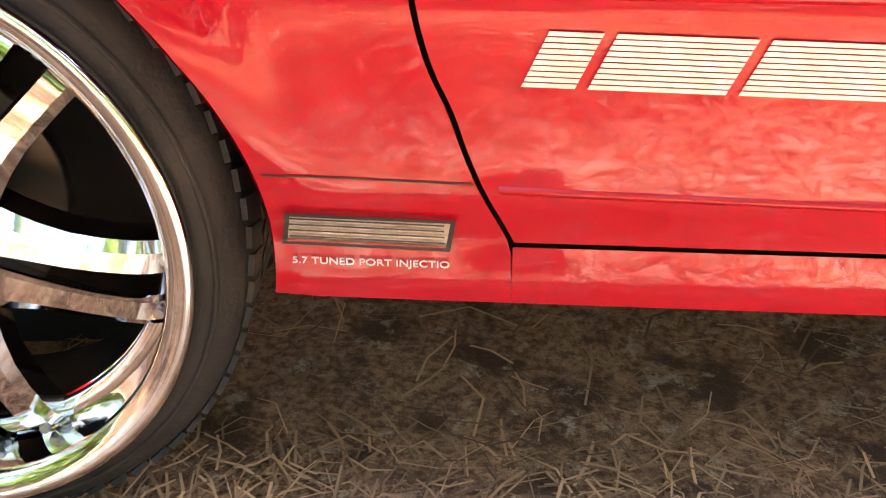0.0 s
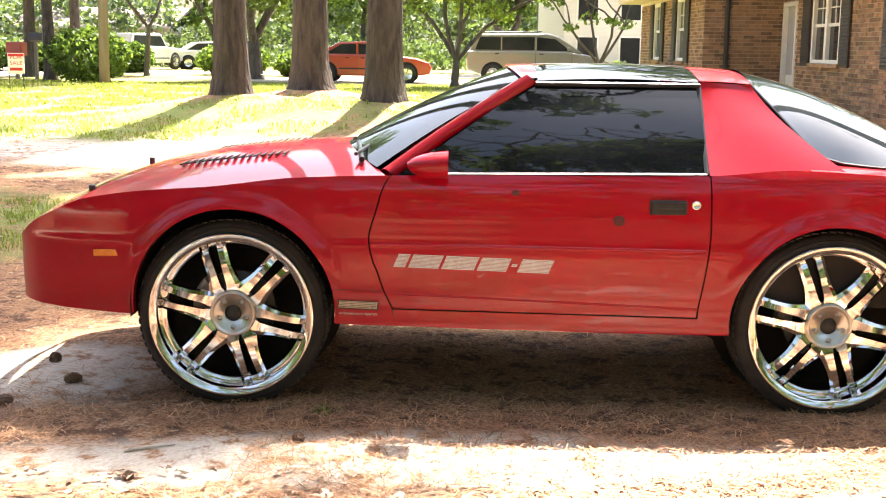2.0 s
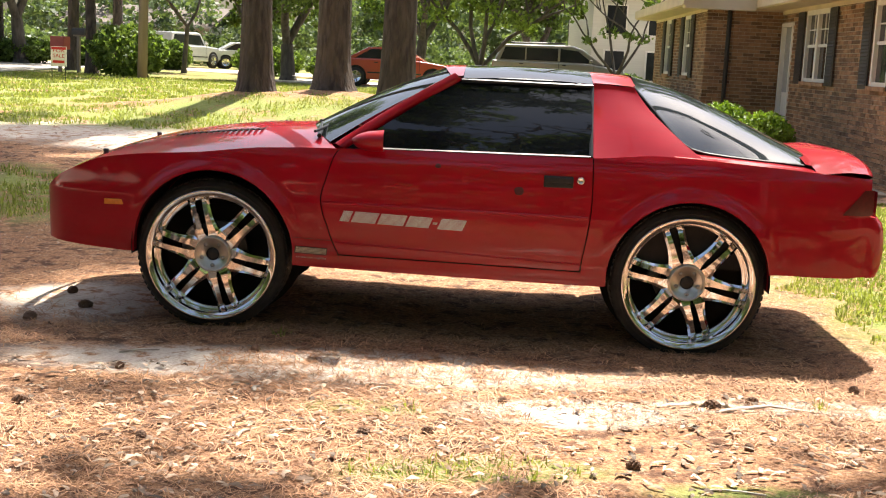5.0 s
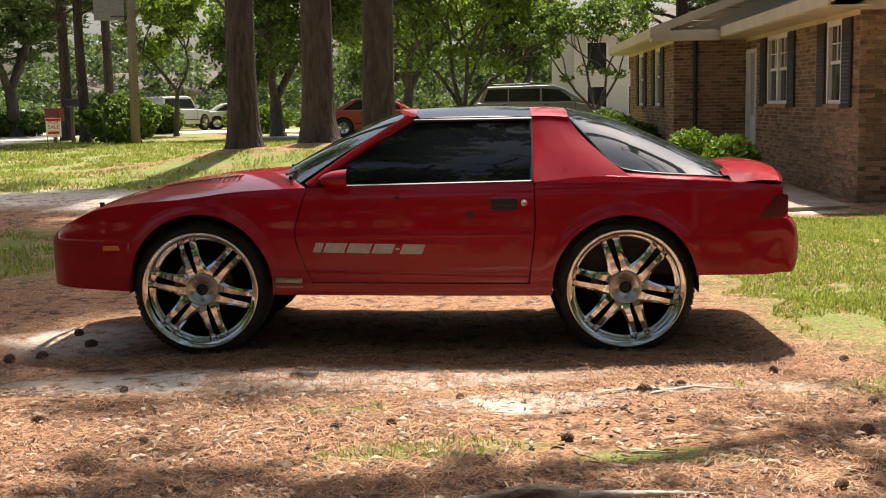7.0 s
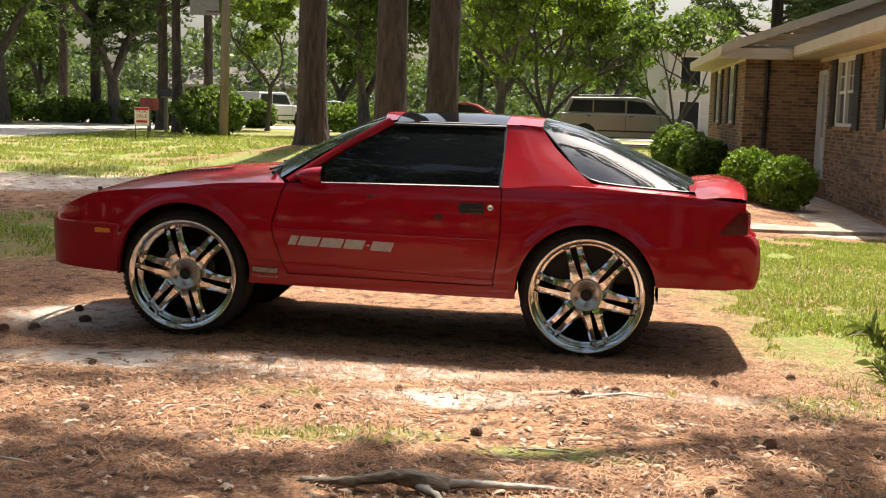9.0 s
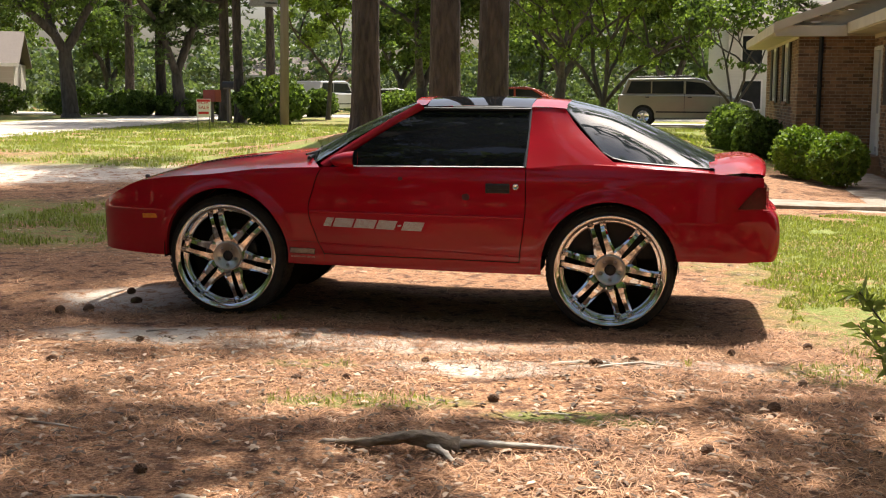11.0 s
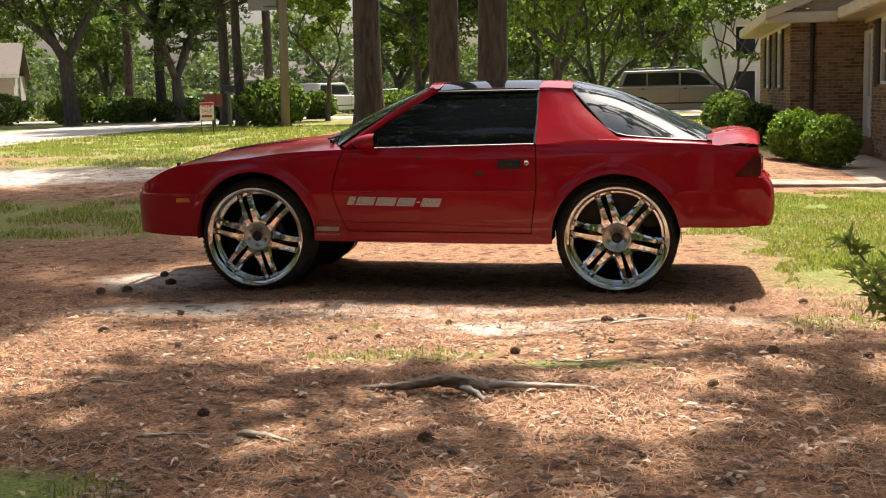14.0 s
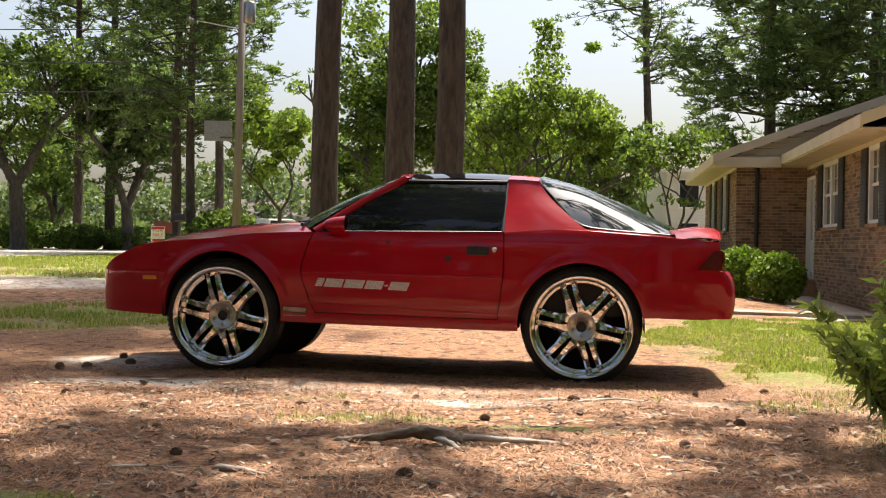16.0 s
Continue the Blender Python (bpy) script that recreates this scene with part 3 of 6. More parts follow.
def hatch(u, v):
    x = lerp(2.24, 3.2, u)
    s = 2 * v - 1
    return (x + 0.02 * (1 - s * s), YC + s * (YC - glass_y(x)), glass_edge(x) + (glass_mid(x) - glass_edge(x)) * (1 - abs(s) ** 3.0))


part("hatch_glass", grid(30, 28, hatch), HATCH, car, "large curved tinted hatch window")
for side in (1, -1):
    trim = bmesh.new()
    pts = [mir((x, glass_y(x) - 0.004, glass_edge(x) + 0.004), side) for x in np.linspace(2.24, 3.2, 16)]
    for p, q in zip(pts, pts[1:]):
        tube(p, q, 0.007, 0.007, 5, trim, cap=False)
    part("hatch_trim", trim, BLACK, car)
# rear deck and ducktail
part("rear_deck", grid(6, 20, lambda u, v: (lerp(3.17, 3.42, u), YC + (2 * v - 1) * (YC - lerp(0.2, 0.11, u)), lerp(1.03, 1.0, u) + 0.05 * (1 - abs(2 * v - 1) ** 3))), PAINT, car)


def tail_wing(u, v):
    s = 2 * v - 1
    k = 1 - abs(s) ** 3.5
    xs, zs = ((3.20, 0.0), (3.30, 0.020), (3.40, 0.030), (3.50, 0.018), (3.535, 0.0), (3.50, -0.045), (3.42, -0.09), (3.25, -0.09))[round(u * 7)]
    return (xs - 0.03 * (1 - k) * max(0, (xs - 3.2) / 0.33), YC + s * (half_width(min(xs, 3.5), 0.95) - 0.012), zs * (0.6 + 0.5 * k) + lerp(0.99, 1.062, k))


part("ducktail_spoiler", grid(7, 30, tail_wing), PAINT, car)


def tail_face(u, v):
    s = 2 * u - 1
    z = lerp(0.72, 0.99, v)
    return (3.50 - 0.07 * abs(s) ** 6 + 0.02 * v, YC + s * 0.81, z)


part("tail_panel", grid(20, 6, tail_face), PAINT, car)
for side in (1, -1):
    lens = conform(grid(12, 8, lambda u, v: (lerp(3.345, 3.515, u), 0, lerp(0.785, lerp(0.79, 0.918, min(1.0, u * 1.5)), v))), 0.005, side)
    grid(14, 4, lambda u, v: (lerp(3.53, 3.548, math.sin(math.pi * u / 2)), YC - side * lerp(0.80, 0.12, u), lerp(0.785, 0.912, v)), lens)
    part("tail_lamp", lens, REDLENS, car, "dark red tail lamp")


def bumper_at(u, v):
    a = lerp(-1, 1, u)
    k = abs(a)
    z = lerp(0.452, 0.775, v)
    out = math.sin(math.pi * min(1, 0.04 + v)) ** 0.35
    if k < 0.62:
        x, w = 3.635 - 0.02 * (k / 0.62) ** 2, 0.70 * k / 0.62
    elif k < 0.78:
        b = (k - 0.62) / 0.16 * math.pi / 2
        x, w = 3.50 + 0.115 * math.cos(b), 0.70 + 0.104 * math.sin(b)
    else:
        x = lerp(3.50, 3.29, (k - 0.78) / 0.22)
        w = half_width(x, z) + 0.0025
    if x > 3.5:
        x += 0.05 * (out - 1) * min(1, (x - 3.5) / 0.1)
    return (x, YC + math.copysign(w, a), z)


part("rear_bumper", grid(64, 10, bumper_at), PAINT, car)
part("bumper_shelf", grid(20, 2, lambda u, v: (lerp(3.50, 3.615 - 0.03 * (2 * u - 1) ** 2, v) - 0.05 * abs(2 * u - 1) ** 8, YC + (2 * u - 1) * 0.80, 0.776 - 0.012 * v)), PAINT, car)
part("underbody", bbox(-0.5, 2.85, YC - 0.48, YC + 0.48, 0.40, 0.62), DARK, car)
part("sill_floor", bbox(0.5, 2.1, YC - 0.83, YC + 0.83, 0.355, 0.40), DARK, car)
part("cabin_tub", bbox(0.62, 3.3, YC - 0.78, YC + 0.78, 0.45, 0.98), DARK, car)
# added bar under the far sill, hides sunlit ground and deepens the shade
part("frame_rail", bbox(0.62, 2.0, YC + 0.62, YC + 0.80, 0.285, 0.40), DARK, car)
part("exhaust_pipe", tube((0.6, YC, 0.34), (2.9, YC - 0.2, 0.40), 0.035), DULL, car)
part("rear_axle", tube((2.567, YC - 0.6, 0.37), (2.567, YC + 0.6, 0.37), 0.045), DARK, car)
part("front_axle", tube((0.0, YC - 0.6, 0.38), (0.0, YC + 0.6, 0.38), 0.04), DARK, car)
# mirrors, handles, locks
for side in (1, -1):
    def mirror_at(u, v):
        a = 2 * math.pi * v
        t = u
        x = lerp(0.755, 0.925, t)
        r = curve([(0, 0.012), (0.2, 0.040), (0.6, 0.058), (1.0, 0.062)])(t)
        return mir((x, -0.045 + 0.075 * math.cos(a) * r / 0.064 - 0.02 * t, 1.055 + 0.012 * t + r * math.sin(a) * (0.8 if math.sin(a) > 0 else 1.05)), side)
    mirror = part("door_mirror", grid(12, 18, mirror_at), PAINT, car)
    part("mirror_glass", lathe([(0.0, 0), (0.06, 0)], 16, "y"), CHROME, mirror)
    mirror.children[0].matrix_local = Matrix.Translation(mir((0.926, -0.065, 1.065), side)) @ pose(0, 0, 0, 0, 0, 90)
    handle = part("door_handle", box(0.155, 0.012, 0.062, 1.847, YC - side * (half_width(1.85, 0.89) + 0.002), 0.888), BLACK, car, "black recessed door handle", bevel=0.008)
    part("handle_flap", box(0.14, 0.01, 0.03, 1.847, YC - side * (half_width(1.85, 0.89) + 0.009), 0.898), BLACK, handle, bevel=0.004)
    part("door_lock", lathe([(0.0, 0.0), (0.011, 0.0), (0.013, -0.003 * side), (0.019, -0.003 * side), (0.019, 0.004 * side)], 18, "y", (1.963, YC - side * (half_width(1.96, 0.9) + 0.004), 0.899)), CHROME, car, "round chrome lock")
wiper = tube((0.55, 0.16, 1.055), (0.50, 0.62, 1.095), 0.012)
tube((0.52, 0.2, 1.075), (0.62, 0.75, 1.125), 0.008, bm=wiper)
part("wiper", wiper, BLACK, car)
wiper = tube((0.47, 0.75, 1.10), (0.52, 1.3, 1.10), 0.012)
part("wiper", wiper, BLACK, car)
# two dents in the door, drawn as dark spots
for x, z, r in ((1.643, 0.828, 0.024), (1.209, 0.937, 0.014)):
    b = lathe([(0.0, -0.0005), (r * 0.7, -0.001), (r, 0.001)], 14, "y", (x, YC - half_width(x, z) - 0.0015, z))
    for v in b.verts:
        k = 1 + 0.3 * noise.noise(v.co * 60)
        v.co.x, v.co.z = x + (v.co.x - x) * k * 1.15, z + (v.co.z - z) * k
    part("paint_chip", b, material("dent_dark", (0.10, 0.02, 0.02), 0.8, second=(0.05, 0.02, 0.02), scale=80), car, "dark spot at a door dent")
# striped slanted emblem blocks on both doors
for side in (1, -1):
    h, z0 = 0.058, 0.620
    for x0, x1 in ((0.0, 0.05), (0.062, 0.19), (0.202, 0.34), (0.352, 0.475), (0.487, 0.51), (0.522, 0.655)):
        lo, hi = (0.35, 0.65) if x0 == 0.487 else (0, 1)
        block = None
        for k in range(10):
            v0, v1 = (k + 0.1) / 10, (k + 0.88) / 10
            if v0 < lo or v1 > hi:
                continue
            def bar(u, v):
                z = z0 + h * lerp(v0, v1, v)
                x = lerp(x0, x1, u)
                return (0.698 + x + 0.42 * (z - z0), 0, z - 0.030 * x)
            bm = conform(grid(4, 1, bar), 0.0025, side)
            if block is None:
                block = part("emblem_block", bm, DECAL, car, "silver slanted emblem block")
            else:
                part("emblem_bar", bm, DECAL, block)


def words(text, size):
    """A mesh of words in the built-in font, in the x-z plane, seen from -y."""
    cu = bpy.data.curves.new("words", "FONT")
    cu.body, cu.size, cu.extrude = text, size, 0.0008
    ob = bpy.data.objects.new("words", cu)
    scene.collection.objects.link(ob)
    me = bpy.data.meshes.new_from_object(ob.evaluated_get(bpy.context.evaluated_depsgraph_get()))
    bpy.data.objects.remove(ob)
    bm = bmesh.new()
    bm.from_mesh(me)
    bmesh.ops.transform(bm, matrix=pose(0, 0, 0, 90, 0, 0), verts=bm.verts)
    return bm


wb = words("5.7 TUNED PORT INJECTIO", 0.0145)
w = max(v.co.x for v in wb.verts)
bmesh.ops.transform(wb, matrix=Matrix.Translation((0.466, 0, 0.4065)) @ pose(0, 0, 0, 0, 0.9, 0) @ Matrix.Diagonal((0.165 / w, 1, 0.8, 1)), verts=wb.verts)
part("fender_lettering", conform(wb, 0.003, 1), DECAL, car)


# wheels
spoke_outer = curve([(0.085, 0.080), (0.12, 0.070), (0.16, 0.060), (0.21, 0.055), (0.27, 0.057), (0.325, 0.063)])
spoke_inner = curve([(0.085, 0.002), (0.112, 0.003), (0.122, 0.008), (0.2, 0.012), (0.325, 0.018)])
spoke_depth = curve([(0.085, 0.050), (0.13, 0.043), (0.2, 0.042), (0.27, 0.050), (0.305, 0.064), (0.325, 0.088)])


def wheel_parts(cx, cz, side, turn, out):
    """A wheel: rubber-band tyre, deep chrome rim with six split spokes, hub and nuts. out: how far the lip stands from the middle."""
    y = YC - side * out
    s = side
    c = (cx, y, cz)
    wheel = part("wheel", lathe([(0.321, 0.020 * s), (0.3215, 0.012 * s), (0.325, 0.007 * s), (0.347, -0.003 * s), (0.353, -0.004 * s), (0.356, 0.003 * s), (0.354, 0.016 * s)], 84, "y", c), CHROME, car, "oversized polished chrome wheel")
    part("rim_barrel", lathe([(0.321, 0.020 * s), (0.320, 0.06 * s), (0.319, 0.10 * s), (0.316, 0.13 * s), (0.314, 0.20 * s), (0.325, 0.27 * s)], 72, "y", c), CHROME, wheel)
    part("tyre", lathe([(0.345, 0.27 * s), (0.375, 0.275 * s), (0.402, 0.26 * s), (0.410, 0.23 * s), (0.411, 0.15 * s), (0.410, 0.07 * s), (0.403, 0.045 * s), (0.39, 0.03 * s), (0.37, 0.02 * s), (0.352, 0.018 * s), (0.34, 0.03 * s)], 72, "y", c), RUBBER, wheel, "thin low-profile tyre")
    tread = bmesh.new()
    for k in range(72):
        a = 2 * math.pi * k / 72
        for j, off in ((0, 0.075), (1, 0.145), (2, 0.215)):
            aa = a + 0.03 * (j % 2)
            m = Matrix.Translation((cx + 0.409 * math.cos(aa), y + s * off, cz + 0.409 * math.sin(aa))) @ Matrix.Rotation(-aa, 4, "Y") @ pose(0, 0, 0, 20 * (1 if j % 2 else -1), 0, 0)
            bmesh.ops.create_cube(tread, size=1, matrix=m @ Matrix.Diagonal((0.007, 0.058, 0.024, 1)))
    part("tread", tread, RUBBER, wheel)
    part("sidewall_bead", lathe([(0.372, 0.0195 * s), (0.374, 0.017 * s), (0.377, 0.0165 * s), (0.379, 0.022 * s)], 72, "y", c), RUBBER, wheel)
    part("brake_disc", lathe([(0.05, 0.17 * s), (0.165, 0.17 * s), (0.168, 0.174 * s), (0.168, 0.19 * s), (0.05, 0.19 * s)], 36, "y", c), ROTOR, wheel, "dull steel brake disc")
    caliper, rings = bmesh.new(), []
    for k in range(9):
        a = radians(turn + 30 + 6.5 * k)
        rings.append([caliper.verts.new((cx + r * math.cos(a), y + d * s, cz + r * math.sin(a))) for r, d in ((0.125, 0.16), (0.135, 0.145), (0.18, 0.14), (0.197, 0.15), (0.197, 0.21), (0.125, 0.21))])
    for p, q in zip(rings, rings[1:]):
        for e in range(6):
            caliper.faces.new((p[e], p[(e + 1) % 6], q[(e + 1) % 6], q[e]))
    caliper.faces.new(rings[0][::-1])
    caliper.faces.new(rings[-1])
    part("brake_caliper", caliper, DULL, wheel, "bare metal brake caliper", bevel=0.006)
    part("hub", lathe([(0.036, 0.058 * s), (0.037, 0.046 * s), (0.080, 0.045 * s), (0.084, 0.042 * s), (0.087, 0.034 * s), (0.094, 0.033 * s), (0.098, 0.038 * s), (0.10, 0.07 * s), (0.10, 0.13 * s)], 48, "y", c), SATIN, wheel, "brushed metal hub face")
    part("step_ring", lathe([(0.319, 0.090 * s), (0.302, 0.092 * s), (0.298, 0.097 * s), (0.295, 0.115 * s), (0.295, 0.20 * s)], 72, "y", c), CHROME, wheel)
    part("hub_bore", lathe([(0.0, 0.054 * s), (0.030, 0.052 * s), (0.036, 0.058 * s)], 24, "y", c), BLACK, wheel)
    for k in range(5):
        a = radians(turn + 20 + 72 * k)
        part("lug_nut", lathe([(0.0, 0.034 * s), (0.005, 0.034 * s), (0.009, 0.037 * s), (0.009, 0.046 * s), (0.012, 0.044 * s), (0.013, 0.047 * s)], 8, "y", (cx + 0.061 * math.cos(a), y, cz + 0.061 * math.sin(a))), DULL, wheel)
    stations = (0.085, 0.10, 0.112, 0.118, 0.124, 0.14, 0.165, 0.2, 0.235, 0.27, 0.290, 0.303, 0.312, 0.319)
    for k in range(6):
        a = radians(turn + 60 * k)
        ca, sa = math.cos(a), math.sin(a)
        for h in (-1, 1):
            # one leg: a flat face between a narrow inner and a broad outer bevel
            bm = bmesh.new()
            rows = []
            for r in stations:
                d, qi, qo = spoke_depth(r), spoke_inner(r), spoke_outer(r)
                rows.append([(r, h * q, d + e) for q, e in ((qi, 0.05), (qi, 0.010), (qi + 0.004, 0.0), (lerp(qi, qo, 0.7), 0.002), (qo, 0.012), (qo, 0.05))])
            for j in range(5):
                strip_v = [[bm.verts.new((cx + r * ca - q * sa, y + s * d, cz + r * sa + q * ca)) for r, q, d in (row[j], row[j + 1])] for row in rows]
                for p, q in zip(strip_v, strip_v[1:]):
                    bm.faces.new((p[0], p[1], q[1], q[0]))
            part("spoke", smooth(bm), CHROME, wheel)
            q = h * 0.037
            m = Matrix.Translation((cx + 0.307 * ca - q * sa, y + s * 0.072, cz + 0.307 * sa + q * ca)) @ pose(0, 0, 0, 90, 0, 0)
            bolt = bmesh.new()
            bmesh.ops.create_cone(bolt, cap_ends=True, segments=8, radius1=0.0075, radius2=0.0065, depth=0.02, matrix=m)
            part("rim_bolt", bolt, DULL, wheel)


wheel_parts(0.0, 0.389, 1, 107, 0.865)
wheel_parts(2.567, 0.376, 1, 108, 0.875)
wheel_parts(0.0, 0.389, -1, 30, 0.865)
wheel_parts(2.567, 0.376, -1, 50, 0.875)

# ---------------------------------------------------------------- the brick house
HX, WX = 6.9, 5.45          # front walls of the main block and of the wing
HY0, WY0, HY1 = 10.05, 17.7, 25.6
TOP = 2.68
house = thing("brick_house", 10.0, 18.0, 0.0, "one-storey brown brick ranch house with cream trim", "house")
BR_L, BR_H, BR_D = 0.203, 0.057, 0.03
CO_L, CO_H = 0.213, 0.0677


def housed(name, bm, mat, parent=house, label="", bevel=0.0):
    """A part of the house, given in world coordinates."""
    bmesh.ops.transform(bm, matrix=Matrix.Translation((-10.0, -18.0, 0)), verts=bm.verts)
    return part(name, bm, mat, parent, label, bevel)


MAIN_OPEN = [(10.92, 11.72, 1.38, TOP), (14.2, 15.75, 1.38, TOP), (16.72, 17.62, 0.35, 2.45)]
WING_OPEN = [(19.6, 20.5, 1.36, TOP), (22.6, 23.5, 1.36, TOP)]


def wall_core(axis, at, a0, a1, opens, thick, name):
    """A wall with openings right through it, as mortar-coloured masonry."""
    bm = bmesh.new()
    cuts = sorted({a0, a1, *[v for o in opens for v in o[:2]]})
    for p, q in zip(cuts, cuts[1:]):
        mid = (p + q) / 2
        spans = [(-0.2, TOP + 0.1)]
        for o in opens:
            if o[0] < mid < o[1]:
                spans = [(-0.2, o[2]), (o[3], TOP + 0.1)]
        for z0, z1 in spans:
            if z1 - z0 < 0.02:
                continue
            if axis == "x":
                bbox(at + 0.012, at + thick, p, q, z0, z1, bm)
            else:
                bbox(p, q, at + 0.012, at + thick, z0, z1, bm)
    return housed(name, bm, MORTAR)


wall_front = wall_core("x", HX, HY0 + 0.013, WY0, MAIN_OPEN, 0.24, "front_wall")
wall_wing = wall_core("x", WX, WY0 + 0.013, HY1, WING_OPEN, 0.24, "wing_front_wall")
wall_side = wall_core("y", HY0, HX + 0.013, 15.0, [], 0.24, "side_wall")
wall_porch = wall_core("y", WY0, WX + 0.013, HX + 0.3, [], 0.24, "porch_wall")
housed("back_wall", bbox(14.8, 15.0, HY0 + 0.3, HY1, -0.2, TOP), MORTAR)
housed("end_wall", bbox(WX + 0.25, 15.0, HY1 - 0.2, HY1, -0.2, TOP), MORTAR)
housed("house_floor", bbox(HX + 0.3, 14.7, HY0 + 0.3, HY1 - 0.3, 0.2, 0.34), DARK)
housed("house_ceiling", bbox(HX + 0.3, 14.7, HY0 + 0.3, HY1 - 0.3, TOP - 0.02, TOP + 0.08), WHITE)

# roof: main block and the wing that stands further forward
PITCH = 0.36


def gable_roof(name, xe, xr, y0, y1, ze):
    zr = ze + (xr - xe) * PITCH
    xb = 2 * xr - xe
    prof = [(xe, ze), (xr, zr), (xb, ze), (xb, ze - 0.05), (xr, zr - 0.08), (xe, ze - 0.05)]
    verts = [(x, y, z) for y in (y0, y1) for x, z in prof]
    faces = [(i, (i + 1) % 6, (i + 1) % 6 + 6, i + 6) for i in range(6)] + [(5, 4, 1, 0), (4, 3, 2, 1), (6, 7, 10, 11), (7, 8, 9, 10)]
    return housed(name, raw(verts, faces), SHINGLE)


gable_roof("roof", HX - 0.55, 10.95, HY0 - 0.45, WY0 + 0.1, TOP + 0.22)
gable_roof("wing_roof", WX - 0.5, 10.95, WY0 - 0.3, HY1 + 0.4, TOP + 0.22)
# fascia, soffit and gable boards
housed("fascia", bbox(HX - 0.58, HX - 0.545, HY0 - 0.46, WY0 - 0.3, TOP + 0.04, TOP + 0.235), CREAM)
housed("soffit", bbox(HX - 0.544, HX + 0.03, HY0 - 0.45, WY0 - 0.01, TOP + 0.02, TOP + 0.045), CREAM)
housed("frieze_board", bbox(HX - 0.012, HX + 0.011, HY0 + 0.02, WY0 - 0.02, TOP - 0.06, TOP + 0.018), CREAM)
housed("fascia", bbox(WX - 0.53, WX - 0.495, WY0 - 0.31, HY1 + 0.41, TOP + 0.04, TOP + 0.235), CREAM)
housed("soffit", bbox(WX - 0.494, WX + 0.03, WY0 - 0.3, HY1 + 0.4, TOP + 0.02, TOP + 0.045), CREAM)
housed("frieze_board", bbox(WX - 0.012, WX + 0.011, WY0 + 0.02, HY1 - 0.02, TOP - 0.05, TOP + 0.018), CREAM)
housed("porch_beam", bbox(WX - 0.49, HX - 0.58, WY0 - 0.29, WY0 + 0.012, TOP - 0.02, TOP + 0.19), CREAM)
for y, x0 in ((WY0 - 0.3, WX - 0.52), (HY0 - 0.45, HX - 0.57)):
    zr = TOP + 0.22 + (10.95 - x0) * PITCH
    rake = raw([(x0, y - 0.03, TOP + 0.07), (x0, y - 0.03, TOP + 0.25), (10.95, y - 0.03, zr + 0.02), (10.95, y - 0.03, zr - 0.16), (x0, y, TOP + 0.07), (x0, y, TOP + 0.25), (10.95, y, zr + 0.02), (10.95, y, zr - 0.16)],
               [(0, 1, 2, 3), (7, 6, 5, 4), (0, 4, 5, 1), (1, 5, 6, 2), (2, 6, 7, 3), (3, 7, 4, 0)])
    housed("rake_board", rake, CREAM)
    gab = raw([(x0 + 0.3, y + 0.25, TOP), (15.2, y + 0.25, TOP), (10.95, y + 0.25, zr - 0.05), (x0 + 0.3, y + 0.35, TOP), (15.2, y + 0.35, TOP), (10.95, y + 0.35, zr - 0.05)], [(0, 1, 2), (5, 4, 3), (0, 3, 4, 1), (1, 4, 5, 2), (2, 5, 3, 0)])
    housed("gable_siding", gab, CREAM)
    for k in range(12):
        zz = TOP + 0.15 + 0.12 * k
        xs = max(x0 + 0.45, x0 + 0.45 + (zz - TOP - 0.22) / PITCH)
        housed("siding_board", bbox(xs, 10.95, y + 0.235, y + 0.251, zz, zz + 0.112), CREAM)
housed("gutter_pipe", tube((WX + 0.42, WY0 - 0.05, 0.05), (WX + 0.42, WY0 - 0.05, TOP - 0.02), 0.045), BLACK, label="dark downspout")
housed("crawl_vent", bbox(7.75, 8.15, HY0 - 0.016, HY0 + 0.0, 0.22, 0.42), BLACK)


def window(x, y0, y1, z0, z1, lights):
    """A white double-hung window in a wall that faces -x, with shutters."""
    w = housed("window", bbox(x + 0.0, x + 0.05, y0 + 0.07, y1 - 0.07, z0 + 0.0, z0 + 0.06), WHITE, label="white double-hung window")
    for name, b in (("window_frame", (y0, y0 + 0.07, z0, z1)), ("window_frame", (y1 - 0.07, y1, z0, z1)), ("window_head", (y0 + 0.07, y1 - 0.07, z1 - 0.08, z1))):
        housed(name, bbox(x - 0.01, x + 0.08, b[0], b[1], b[2], b[3]), WHITE, w)
    housed("window_sill", bbox(x - 0.05, x + 0.03, y0 - 0.03, y1 + 0.03, z0 - 0.065, z0 - 0.002), BRICKS, w)
    n = lights
    span = (y1 - y0 - 0.14) / n
    for k in range(n):
        a, b = y0 + 0.07 + k * span, y0 + 0.07 + (k + 1) * span
        if k:
            housed("mullion", bbox(x - 0.008, x + 0.07, a - 0.06, a + 0.06, z0 + 0.06, z1 - 0.08), WHITE, w)
        zm = (z0 + z1) / 2
        housed("meeting_rail", bbox(x + 0.02, x + 0.06, a + 0.03, b - 0.03, zm - 0.025, zm + 0.025), WHITE, w)
        housed("muntin", bbox(x + 0.03, x + 0.05, (a + b) / 2 - 0.01, (a + b) / 2 + 0.01, zm + 0.025, z1 - 0.08), WHITE, w)
        housed("muntin", bbox(x + 0.03, x + 0.05, a + 0.03, b - 0.03, (zm + z1) / 2 - 0.04, (zm + z1) / 2 - 0.02), WHITE, w)
        for c, d in ((z0 + 0.06, zm), (zm, z1 - 0.08)):
            housed("pane", bbox(x + 0.055, x + 0.062, a, b, c, d), PANE, w)
    return w


